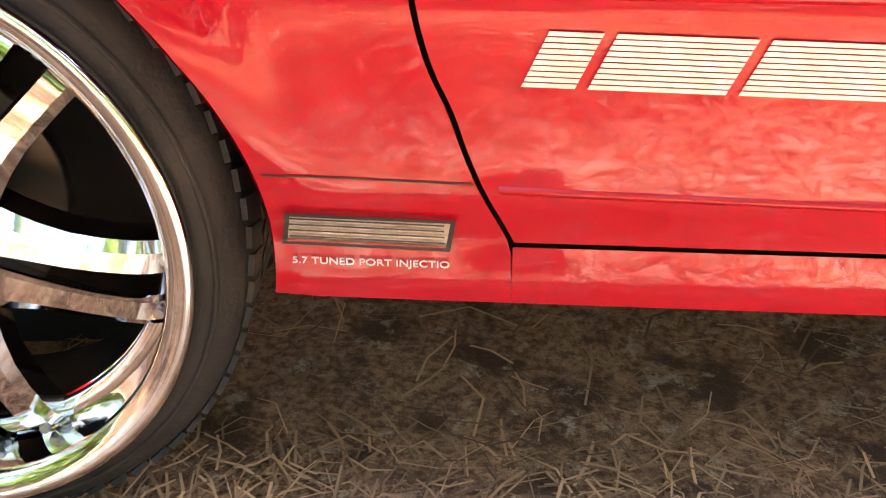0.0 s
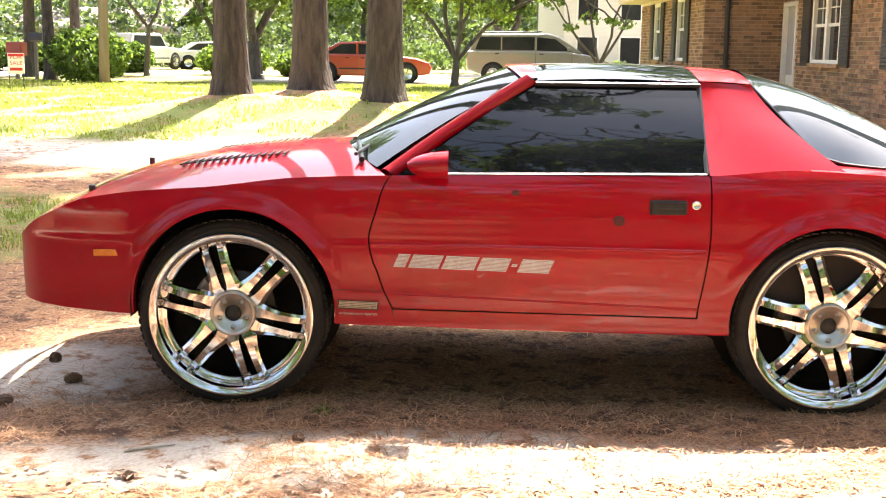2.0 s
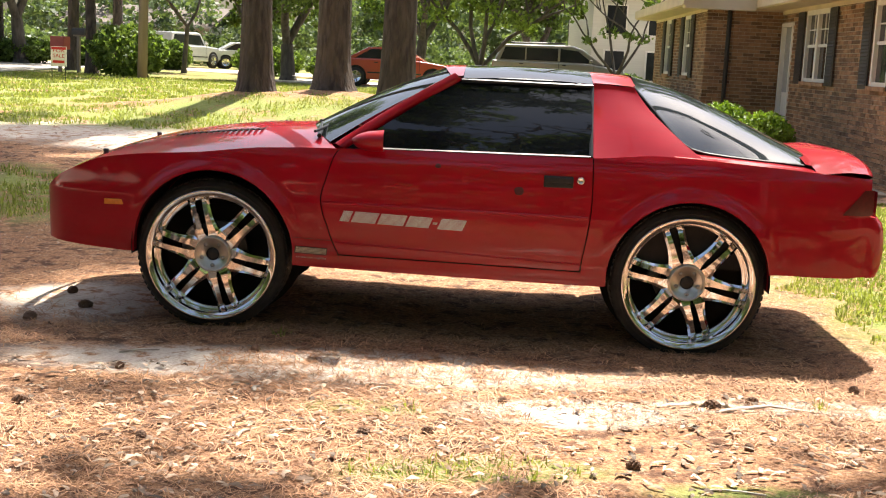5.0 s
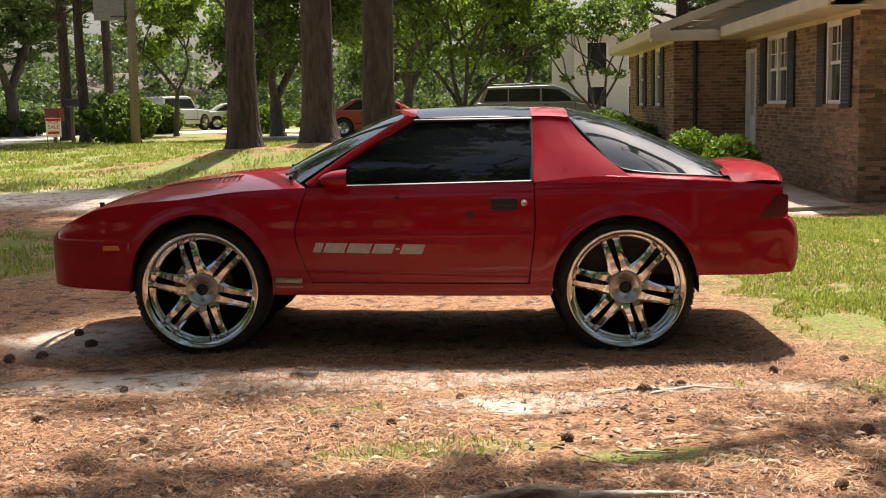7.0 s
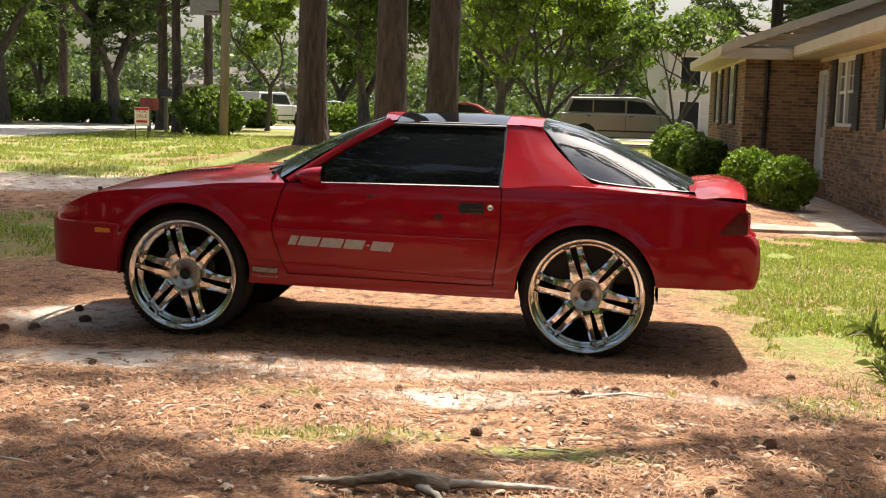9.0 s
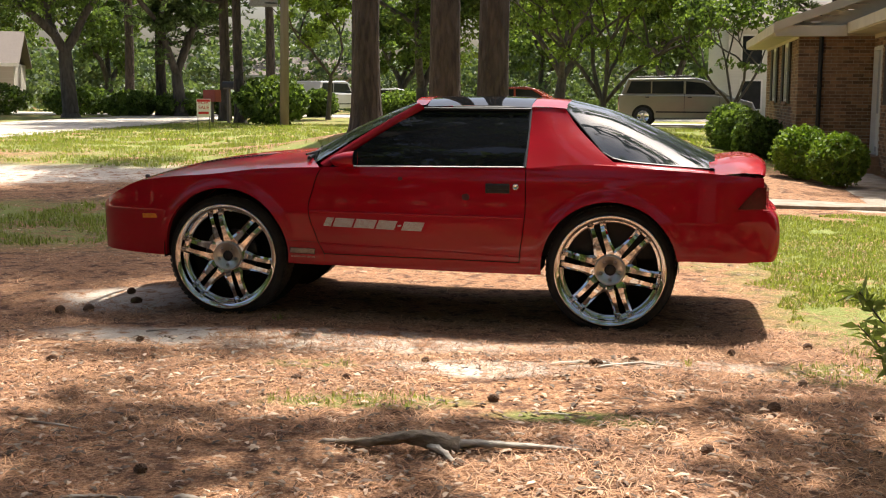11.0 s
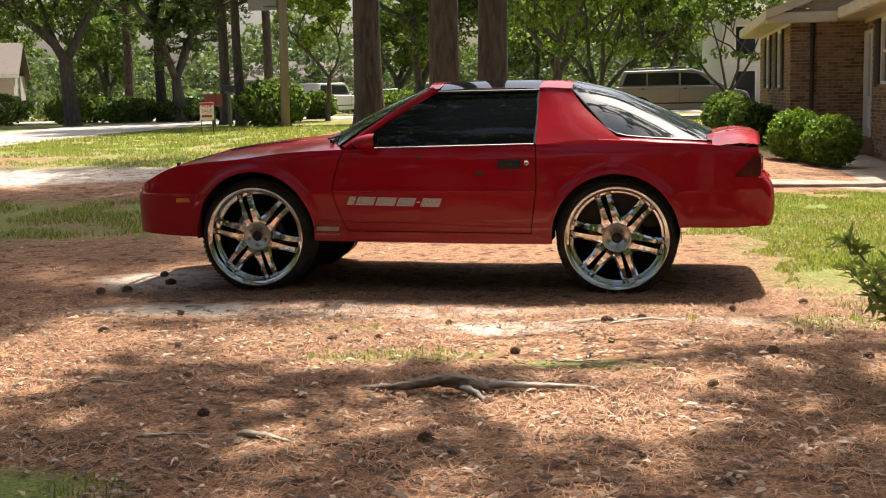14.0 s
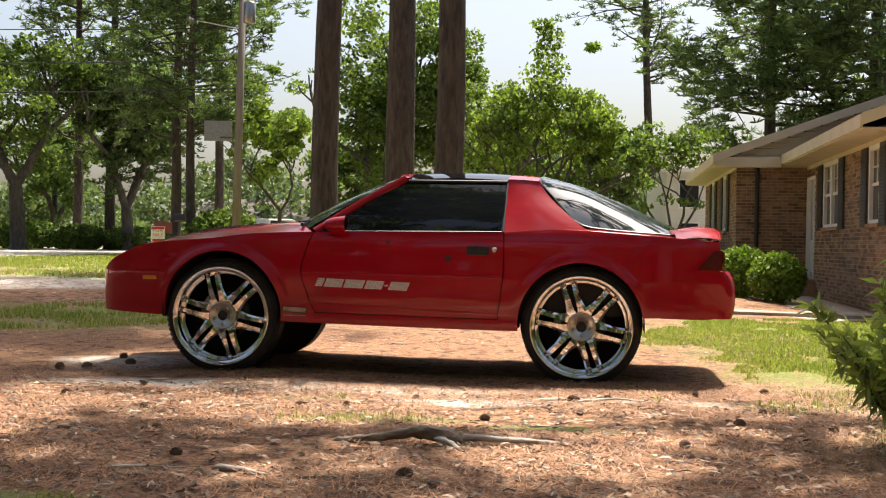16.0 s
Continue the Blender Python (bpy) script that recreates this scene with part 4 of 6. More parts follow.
def shutter(x, y0, y1, z0, z1):
    s = housed("shutter", bbox(x - 0.035, x - 0.012, y0, y1, z0, z1), SHUTTER, label="dark brown louvred shutter")
    n = 22
    for k in range(n):
        zz = lerp(z0 + 0.05, z1 - 0.05, (k + 0.5) / n)
        bm = box(0.006, y1 - y0 - 0.08, 0.045, x - 0.038, (y0 + y1) / 2, zz, pose(0, 0, 0, 0, 20, 0))
        housed("slat", bm, SHUTTER, s)


window(HX, 10.92, 11.72, 1.38, TOP - 0.06, 1)
window(HX, 14.2, 15.75, 1.38, TOP - 0.06, 2)
for y0, y1 in ((10.40, 10.86), (11.78, 12.22), (13.68, 14.14), (15.81, 16.28)):
    shutter(HX, y0, y1, 1.33, TOP - 0.07)
for y0 in (19.6, 22.6):
    window(WX, y0, y0 + 0.9, 1.36, TOP - 0.05, 1)
    shutter(WX, y0 - 0.5, y0 - 0.06, 1.32, TOP - 0.06)
    shutter(WX, y0 + 0.96, y0 + 1.4, 1.32, TOP - 0.06)
fd = housed("front_door", bbox(HX + 0.06, HX + 0.1, 16.80, 17.54, 0.4, 2.38), material("door_grey", (0.42, 0.42, 0.42), 0.5, second=(0.3, 0.3, 0.3), scale=4), label="grey front door behind a white storm frame")
for b in ((16.72, 16.80, 0.35, 2.45), (17.54, 17.62, 0.35, 2.45), (16.80, 17.54, 2.38, 2.45)):
    housed("door_frame", bbox(HX - 0.02, HX + 0.14, b[0], b[1], b[2], b[3]), WHITE, fd)
housed("door_panel", bbox(HX + 0.045, HX + 0.06, 16.88, 17.46, 0.5, 1.15), WHITE, fd, bevel=0.01)
housed("door_knob", lathe([(0, 0), (0.03, 0.01), (0.03, 0.04), (0.012, 0.05), (0.012, 0.08)], 12, "z", (0, 0, 0)), CHROME, fd).location = (HX + 0.0 - 10, 16.86 - 18, 1.3)
stoop = housed("porch_step", bbox(HX - 1.1, HX - 0.002, 16.3, WY0 - 0.002, -0.1, 0.17), BRICKS)
housed("porch_step", bbox(HX - 0.75, HX - 0.002, 16.5, WY0 - 0.002, 0.17, 0.34), BRICKS)

# bricks: course by course; the nearest are parts of their own
brick_mesh = None


def courses(axis, at, a0, a1, opens, parent, single):
    """Running bond over a wall. single: stretch (a, b) whose bricks are objects of their own."""
    global brick_mesh
    verts, faces, count = [], [], 0
    jit = random.Random(7)
    z, row = -0.03, 0
    while z < TOP - 0.02:
        a = a0 - (CO_L / 2 if row % 2 else 0)
        while a < a1 - 0.02:
            p, q = max(a, a0), min(a + BR_L, a1)
            zc = z + BR_H / 2
            clear = q - p > 0.04 and not any(o[0] - 0.005 < (p + q) / 2 < o[1] + 0.005 and o[2] - 0.04 < zc < o[3] for o in opens)
            if clear:
                out = jit.uniform(-0.002, 0.003)
                n0, n1 = (at - out, at + BR_D)
                if single and single[0] < (p + q) / 2 < single[1] and single[2] < zc < single[3] and count < 300 and q - p > 0.2:
                    if brick_mesh is None:
                        bm = box(BR_L, BR_D, BR_H)
                        me = bpy.data.meshes.new("brick")
                        bm.to_mesh(me)
                        me.materials.append(BRICK)
                        brick_mesh = me
                    ob = new("brick", brick_mesh)
                    ob.parent = parent
                    c = ((p + q) / 2, at + BR_D / 2 - out, zc) if axis == "y" else (at + BR_D / 2 - out, (p + q) / 2, zc)
                    ob.matrix_local = Matrix.Translation((c[0] - 10, c[1] - 18, c[2])) @ pose(0, 0, 0, 0, 0, 0 if axis == "y" else 90)
                    count += 1
                else:
                    o = len(verts)
                    for dn in (n0, n1):
                        for da, dz in ((p, z), (q, z), (q, z + BR_H), (p, z + BR_H)):
                            verts.append((dn - 10, da - 18, dz) if axis == "x" else (da - 10, dn - 18, dz))
                    faces += [(o, o + 3, o + 2, o + 1), (o, o + 1, o + 5, o + 4), (o + 1, o + 2, o + 6, o + 5), (o + 2, o + 3, o + 7, o + 6), (o + 3, o, o + 4, o + 7)]
            a += CO_L
        z += CO_H
        row += 1
    ob = mesh_raw("brickwork", verts, faces, BRICKS, parent)
    ob["kind"] = "stuff"
    return ob


# ---------------------------------------------------------------- trees
def rods(segs, nseg=8):
    """Tapered limbs as one mesh: list of (a, b, ra, rb)."""
    verts, faces = [], []
    for a, b, ra, rb in segs:
        d = (b - a).normalized()
        s = d.cross(Vector((0, 0, 1)) if abs(d.z) < 0.9 else Vector((1, 0, 0))).normalized()
        t = d.cross(s)
        o = len(verts)
        for c, r in ((a, ra), (b, rb)):
            for k in range(nseg):
                ang = 2 * math.pi * k / nseg
                verts.append(c + s * (r * math.cos(ang)) + t * (r * math.sin(ang)))
        faces += [(o + k, o + (k + 1) % nseg, o + nseg + (k + 1) % nseg, o + nseg + k) for k in range(nseg)]
    return verts, faces


def scatter_leaves(centres, radii, each, size, rng, aspect=0.6, flat=0.6):
    """Leaf-shaped quads round a set of centres."""
    n = len(centres) * each
    c = np.repeat(np.asarray(centres, float), each, 0)
    r = np.repeat(np.asarray(radii, float), each)
    d = rng.normal(size=(n, 3))
    d /= np.linalg.norm(d, axis=1)[:, None]
    d[:, 2] *= flat
    p = c + d * (r * rng.uniform(0.25, 1.0, n) ** 0.6)[:, None]
    u = rng.normal(size=(n, 3))
    u /= np.linalg.norm(u, axis=1)[:, None]
    v = np.cross(u, rng.normal(size=(n, 3)))
    v /= np.linalg.norm(v, axis=1)[:, None]
    s = size * rng.uniform(0.6, 1.35, n)[:, None]
    q = np.stack([p - u * s, p - v * s * aspect, p + u * s, p + v * s * aspect], 1).reshape(-1, 3)
    return q, [(4 * i, 4 * i + 1, 4 * i + 2, 4 * i + 3) for i in range(n)]


def broad_tree(name, x, y, height, radius, trunk_r, label, seed, leaf=LEAF, size=0.13, each=75, clear=0.28, forks=3, clumps=95, group="yard trees", squash=1.0, shift=(0, 0), spire=0):
    """A broad-leaved tree: forking trunk and limbs, and leaves in uneven clumps."""
    rng = np.random.default_rng(seed)
    z0 = ground_z(x, y)
    t = thing(name, x, y, z0 - 0.05, label, "tree", group)
    segs, tips = [], []

    def limb(a, d, length, r, depth):
        n = 3
        p = a
        for i in range(n):
            d = (d + Vector(rng.normal(size=3)) * 0.16 + Vector((0, 0, 0.04))).normalized()
            q = p + d * (length / n)
            segs.append((p, q, r * (1 - 0.25 * i / n), r * (1 - 0.25 * (i + 1) / n)))
            p = q
        if depth == 0:
            tips.append(p)
            return
        for k in range(2 + (rng.random() < 0.6)):
            ang = 2 * math.pi * (k / 3 + rng.random() * 0.3)
            out = Vector((math.cos(ang), math.sin(ang), 0.35 + 0.5 * rng.random()))
            limb(p, (d * 0.7 + out * 0.75).normalized(), length * (0.62 + 0.2 * rng.random()), r * 0.62, depth - 1)
        tips.append(p)
    base = Vector((0, 0, 0))
    top = Vector((0.05 * height * rng.normal() * 0.3, 0, height * clear))
    segs.append((base, base + Vector((0, 0, 0.25)), trunk_r * 1.5, trunk_r * 1.08))
    segs.append((base + Vector((0, 0, 0.25)), top, trunk_r * 1.08, trunk_r * 0.85))
    for k in range(forks):
        ang = 2 * math.pi * (k + rng.random() * 0.5) / forks
        limb(top, Vector((math.cos(ang) * 0.55, math.sin(ang) * 0.55, 1)).normalized(), height * 0.24, trunk_r * 0.62, 3)
    v, f = rods(segs, 8)
    mesh_raw("trunk", v, f, GREYBARK, t, soft=True)
    # crown: clumps near the limb tips and in an uneven shell
    cs, rs = [], []
    zc = height * (clear + 1) / 2
    hz = height * (1 - clear) / 2
    for p in tips:
        if rng.random() < 0.75:
            q = np.array(p)
            lim = math.sqrt((q[0] / radius) ** 2 + (q[1] / radius) ** 2 + ((q[2] - zc) / hz) ** 2)
            if lim > 0.95:
                q = np.array([q[0], q[1], q[2] - zc]) * 0.92 / lim + np.array([0, 0, zc])
            cs.append(q)
            rs.append(radius * rng.uniform(0.13, 0.24))
    for k in range(spire):
        cs.append(np.array([rng.normal() * 0.25, rng.normal() * 0.25, height * (0.68 + 0.28 * k / spire)]))
        rs.append(radius * lerp(0.34, 0.16, k / spire))
    while len(cs) < clumps:
        d = rng.normal(size=3)
        d /= np.linalg.norm(d)
        k = rng.uniform(0.45, 1.0) * (0.8 + 0.35 * noise.noise(Vector(d) * 2.1 + Vector((seed, 0, 0))))
        cs.append(np.array([d[0] * radius * k, d[1] * radius * k, zc + d[2] * hz * k * squash]))
        rs.append(radius * rng.uniform(0.12, 0.25))
    cs = [np.array(c) + np.array([shift[0], shift[1], 0]) * min(1, max(0, (c[2] / height - clear) / 0.15)) for c in cs]
    q, f = scatter_leaves(cs, rs, each, size, rng)
    mesh_raw("crown", q, f, leaf, t)
    return t


def pine_tree(name, x, y, height, trunk_r, label, seed, crown_from=0.45, spread_r=3.2, lean=(0, 0), tufts=420, group="pine trees", bark=BARK, flare=1.5, needle=0.30, wide=0.022, nseg=10, per=20, whorls=None):
    """A pine: a tall tapered trunk, side branches and tufts of long needles."""
    rng = np.random.default_rng(seed)
    z0 = ground_z(x, y)
    t = thing(name, x, y, z0 - 0.08, label, "tree", group)
    n = 26
    verts, faces = [], []
    seg = 20 if trunk_r > 0.2 else nseg
    for i in range(n + 1):
        k = (i / n) ** 1.6
        z = height * k
        r = trunk_r * (1 - 0.72 * k) * (1 + (flare - 1) * math.exp(-z / 0.32))
        for j in range(seg):
            a = 2 * math.pi * j / seg
            lobes = 1 + 0.10 * math.exp(-z / 0.5) * math.sin(5 * a + seed) + 0.05 * noise.noise((math.cos(a) * 2.5, math.sin(a) * 2.5, z * 0.8 + seed))
            verts.append((lean[0] * z + 0.06 * math.sin(z * 0.35 + seed) * min(1, z / 3) + r * lobes * math.cos(a), lean[1] * z + r * lobes * math.sin(a), z))
        if i:
            o = (i - 1) * seg
            faces += [(o + j, o + (j + 1) % seg, o + seg + (j + 1) % seg, o + seg + j) for j in range(seg)]
    mesh_raw("trunk", verts, faces, bark, t, soft=True)
    segs, tips = [], []
    nb = whorls or int(14 + height * 1.2)
    for i in range(nb):
        k = lerp(crown_from, 0.98, (i + rng.random()) / nb)
        z = height * k
        c = Vector((lean[0] * z + 0.06 * math.sin(z * 0.35 + seed), lean[1] * z, z))
        shape = math.sin(math.pi * min(1, 0.18 + 0.82 * (k - crown_from) / (1 - crown_from))) ** 0.7
        ln = spread_r * (0.45 + 0.65 * rng.random()) * max(0.25, shape)
        ang = rng.uniform(0, 2 * math.pi)
        d = Vector((math.cos(ang), math.sin(ang), rng.uniform(-0.1, 0.45)))
        p = c
        r = trunk_r * (1 - 0.72 * k) * 0.32 + 0.008
        m = 4
        for s in range(m):
            d = (d + Vector(rng.normal(size=3)) * 0.13 + Vector((0, 0, 0.06))).normalized()
            q = p + d * (ln / m)
            segs.append((p, q, r * (1 - s / m * 0.8), r * (1 - (s + 1) / m * 0.8)))
            if s >= 1:
                for b in range(2):
                    e = (d + Vector(rng.normal(size=3)) * 0.6).normalized()
                    w = q + e * ln * 0.22 * rng.uniform(0.5, 1.2)
                    segs.append((q, w, r * 0.35, r * 0.15))
                    tips.append(w)
            p = q
        tips.append(p)
    v, f = rods(segs, 5)
    mesh_raw("branchwork", v, f, bark, t, soft=True)
    # tufts of needles
    tips = np.array([tuple(p) for p in tips])
    pick = rng.integers(0, len(tips), tufts)
    c = tips[pick] + rng.normal(size=(tufts, 3)) * 0.22 * spread_r / 3.2
    c = np.repeat(c, per, 0)
    nn = len(c)
    d = rng.normal(size=(nn, 3))
    d[:, 2] = np.abs(d[:, 2]) * 0.8 - 0.15
    d /= np.linalg.norm(d, axis=1)[:, None]
    sd = np.cross(d, rng.normal(size=(nn, 3)))
    sd /= np.linalg.norm(sd, axis=1)[:, None]
    ln = needle * rng.uniform(0.6, 1.2, nn)[:, None]
    q = np.stack([c - sd * wide * 0.5, c + d * ln * 0.5 - sd * wide, c + d * ln, c + d * ln * 0.5 + sd * wide], 1).reshape(-1, 3)
    mesh_raw("crown", q, [(4 * i, 4 * i + 1, 4 * i + 2, 4 * i + 3) for i in range(nn)], NEEDLE, t)
    return t


# the three big pines beyond the car
for i, (x, y, r) in enumerate(TREE_BASE):
    pine_tree("pine_tree", x, y, (31, 32, 31)[i], r, "tall pine with furrowed brown bark on a litter mound", 11 + i, 0.62, 4.6, ((0.004, 0), (-0.012, 0.0), (-0.004, 0))[i], 1500, flare=(1.35, 1.45, 1.4)[i], needle=0.4, wide=0.03)
pine_tree("pine_tree", -1.22, -2.3, 22, 0.27, "near pine with thick furrowed bark beside the car", 17, 0.6, 4.6, tufts=1300, flare=1.7, needle=0.45, wide=0.045)
# pines by the street and behind the house
for x, y, h, r, k, sp, sd, ln, tf in ((-14.6, 38.5, 19, 0.22, 0.24, 4.4, 21, (0.01, 0), 1500), (-12.5, 34.5, 17, 0.2, 0.26, 4.0, 22, (-0.005, 0), 1300), (-21, 47, 20, 0.26, 0.16, 4.8, 23, (0, 0), 1700),
                                  (-27.6, 37.5, 18, 0.24, 0.3, 4.4, 24, (0, 0), 2000), (-22.9, 34.5, 16, 0.2, 0.34, 4.2, 25, (0.01, 0), 1400), (-17.6, 53, 21, 0.26, 0.3, 4.4, 20, (0, 0), 1500), (-25, 52, 22, 0.26, 0.25, 4.6, 19, (0, 0), 1500),
                                  (5.4, 62, 24, 0.3, 0.42, 4.6, 26, (-0.04, 0), 900), (9.2, 41, 19, 0.28, 0.18, 5.0, 27, (0, 0), 3000), (12.6, 38, 21, 0.3, 0.14, 5.8, 28, (0, 0), 4600), (17.5, 33, 19, 0.28, 0.2, 5.6, 29, (0, 0), 2000)):
    pine_tree("pine_tree", x, y, h, r, "tall pine with open tiers of dark needles", sd, k, sp, ln, tf, needle=0.34, wide=0.03, per=18, whorls=52)
broad_tree("oak_tree", -6.4, 38.2, 11.6, 4.1, 0.26, "round dark green shade tree with a forked trunk", 31, LEAF, 0.095, 150, 0.12, 2, 210, shift=(1.5, 0))
broad_tree("young_tree", -11.3, 42, 8.6, 2.5, 0.10, "young light green tree on a thin stem", 32, LEAFB, 0.10, 110, 0.22, 3, 80)
broad_tree("bushy_tree", 0.75, 32.6, 8.7, 2.5, 0.12, "light green many-stemmed tree beside the parked van", 33, LEAFB, 0.085, 120, 0.10, 5, 120, spire=9)
broad_tree("small_tree", 4.75, 28.6, 5.8, 1.7, 0.07, "sparse slender tree by the corner of the house", 34, LEAF, 0.075, 50, 0.18, 4, 70)
broad_tree("oak_tree", -22.6, 41, 11, 4.6, 0.34, "spreading dark shade tree beside the street", 35, LEAF, 0.11, 120, 0.26, 3, 95)
broad_tree("evergreen_tree", -19.2, 45, 11, 3.4, 0.3, "dense dark evergreen tree", 36, NEEDLE, 0.12, 130, 0.18, 3, 120)
broad_tree("oak_tree", -32, 47, 13, 5.5, 0.34, "spreading dark shade tree beside the street", 37, LEAF, 0.13, 100, 0.2, 3, 120)
broad_tree("oak_tree", -3.0, 58, 10, 4.6, 0.3, "far rounded shade tree", 38, LEAFB, 0.14, 90, 0.2, 3, 100)
broad_tree("oak_tree", 2.8, 50, 8, 3.6, 0.3, "far rounded shade tree", 39, LEAF, 0.13, 90, 0.15, 3, 100)
# trees that stand outside the view and throw the broken shade on the yard
broad_tree("shade_tree", 6.1, 3.0, 17, 3.5, 0.3, "tall tree that shades the yard beside the house", 41, LEAF, 0.17, 44, 0.58, 4, 46, shift=(-3.2, -0.6))
broad_tree("shade_tree", -5.3, 2.3, 18, 5.4, 0.3, "tall tree that shades the yard beside the car", 42, LEAF, 0.17, 48, 0.58, 4, 64, shift=(2.6, 0.4))


def woods(name, arc0, arc1, cx, cy, rr, hh, count, seed, label, clump=(0.9, 2.4), each=40, size=0.3, leaf=LEAF):
    """A far belt of woodland as foliage clumps of uneven height."""
    rng = np.random.default_rng(seed)
    cs, rs = [], []
    for i in range(count):
        a = radians(lerp(arc0, arc1, rng.random()))
        d = rr * rng.uniform(0.93, 1.2)
        x, y = cx + d * math.sin(a), cy + d * math.cos(a)
        h = hh * (0.75 + 0.7 * noise.noise((a * 9, seed, 0)) + 0.35 * noise.noise((a * 31, seed, 4)))
        cs.append((x, y, max(0.3, h * rng.random() ** 0.8)))
        rs.append(rng.uniform(*clump))
    q, f = scatter_leaves(cs, rs, each, size, rng, 0.7, 0.8)
    ob = mesh_raw(name, q, f, leaf)
    return tagged(ob, label, "woods", kind="stuff")


woods("far_woods", -62, 42, 0, -8, 98, 6.6, 3300, 51, "hazy belt of green woods beyond the houses", (0.8, 2.0), 60, 0.22, FARLEAF)
woods("far_hedge", -50, 8, 0, -8, 76, 2.3, 900, 53, "low green hedge along the far lawns", (0.4, 0.9), 60, 0.14, FARLEAF)
for x, y, h, r, sd in ((-13.5, 66, 8.5, 3.6, 43), (-31, 62, 10, 4.2, 45), (-5.0, 70, 9, 3.8, 46), (-41, 66, 12, 5.0, 47)):
    broad_tree("shade_tree", x, y, h, r, 0.3, "dark green shade tree beyond the street", sd, LEAF, 0.15, 70, 0.16, 3, 120)
# unseen woods, added for the car's reflections and to cut the sky's fill
woods("woods_behind", 62, 298, 0, -8, 26, 13, 1000, 52, "unseen tall green woods added behind the viewer to block skylight", (1.2, 2.8), 46, 0.42)
# two unseen crowns, added overhead to darken the windows' reflections and the fill
for x, y, h, r, sd in ((-3.2, -9.8, 18, 5.2, 49), (5.6, -9.6, 17, 4.8, 50)):
    broad_tree("shade_tree", x, y, h, r, 0.3, "unseen tall leafy tree added behind the viewer to cover the sky", sd, LEAF, 0.17, 90, 0.48, 4, 100)
# unseen tall pines, added behind the viewer to hold back light from the sky
for x, y, h, sd in ((-9.5, -21, 21, 55), (-3.0, -24, 23, 56), (4.5, -22, 20, 57), (10.5, -19, 22, 58), (-15, -14, 20, 59), (16, -12, 21, 60)):
    pine_tree("pine_tree", x, y, h, 0.25, "tall pine with open tiers of dark needles", sd, 0.22, 4.4, (0, 0), 900, needle=0.5, wide=0.05, per=16, whorls=44)
# a tall pine added behind the house, placed so that it shades the walk
pine_tree("pine_tree", 10.9, 27.6, 32, 0.34, "very tall pine added behind the brick house for shade", 54, 0.17, 5.2, (0, 0), 4600, needle=0.40, wide=0.036, per=18, whorls=70)


# ---------------------------------------------------------------- shrubs
def shrub(name, x, y, r, h, label, seed, leaf=BUSHY, size=0.035, count=2600, group="clipped shrubs"):
    """A clipped round shrub: short stems and a shell of small leaves."""
    rng = np.random.default_rng(seed)
    t = thing(name, x, y, ground_z(x, y) - 0.02, label, "bush", group)
    segs = [(Vector((0, 0, 0)), Vector((r * 0.5 * math.cos(a), r * 0.5 * math.sin(a), h * 0.6)), 0.015, 0.006) for a in np.linspace(0, 6.0, 7)]
    v, f = rods(segs, 5)
    mesh_raw("stem_cluster", v, f, GREYBARK, t)
    d = rng.normal(size=(count, 3))
    d /= np.linalg.norm(d, axis=1)[:, None]
    lump = np.array([1 + 0.13 * noise.noise(Vector(q) * 3.0 + Vector((seed, 0, 0))) for q in d])
    k = lump * rng.uniform(0.72, 1.03, count)
    p = np.stack([d[:, 0] * r * k, d[:, 1] * r * k, h * 0.5 + d[:, 2] * h * 0.5 * k], 1)
    p[:, 2] = np.maximum(p[:, 2], 0.03)
    q, f = scatter_leaves(p, np.full(count, 0.03), 2, size, rng, 0.6, 1.0)
    mesh_raw("foliage", q, f, leaf, t)
    return t


shrub("round_shrub", 5.62, 12.6, 0.47, 0.86, "clipped round yellow-green shrub by the walk", 61)
shrub("round_shrub", 5.15, 13.5, 0.50, 0.92, "clipped round yellow-green shrub by the walk", 62)
for x, y, r, h, s in ((4.42, 22.0, 0.62, 1.12, 63), (4.55, 20.6, 0.58, 1.05, 64), (4.85, 19.2, 0.55, 0.92, 65)):
    shrub("round_shrub", x, y, r, h, "clipped dark green shrub along the house front", s, LEAF, 0.05, 2200)
for x, y, r, h, s in ((-10.9, 33.4, 1.3, 1.7, 66), (-22, 45.5, 1.6, 1.2, 67), (-25, 46.5, 1.7, 1.4, 68), (-19.5, 46, 1.5, 1.1, 69), (-17, 46.5, 1.2, 1.0, 70), (-29, 45, 2.0, 1.6, 71), (-8.5, 45, 1.5, 1.3, 72), (-5.6, 44, 1.0, 1.0, 73), (-33, 43, 2.2, 1.8, 74), (-13.2, 47.0, 0.9, 1.3, 75)):
    shrub("hedge_shrub", x, y, r, h, "loose dark green shrub near the street", s, LEAF, 0.11, 1500, "street shrubs")


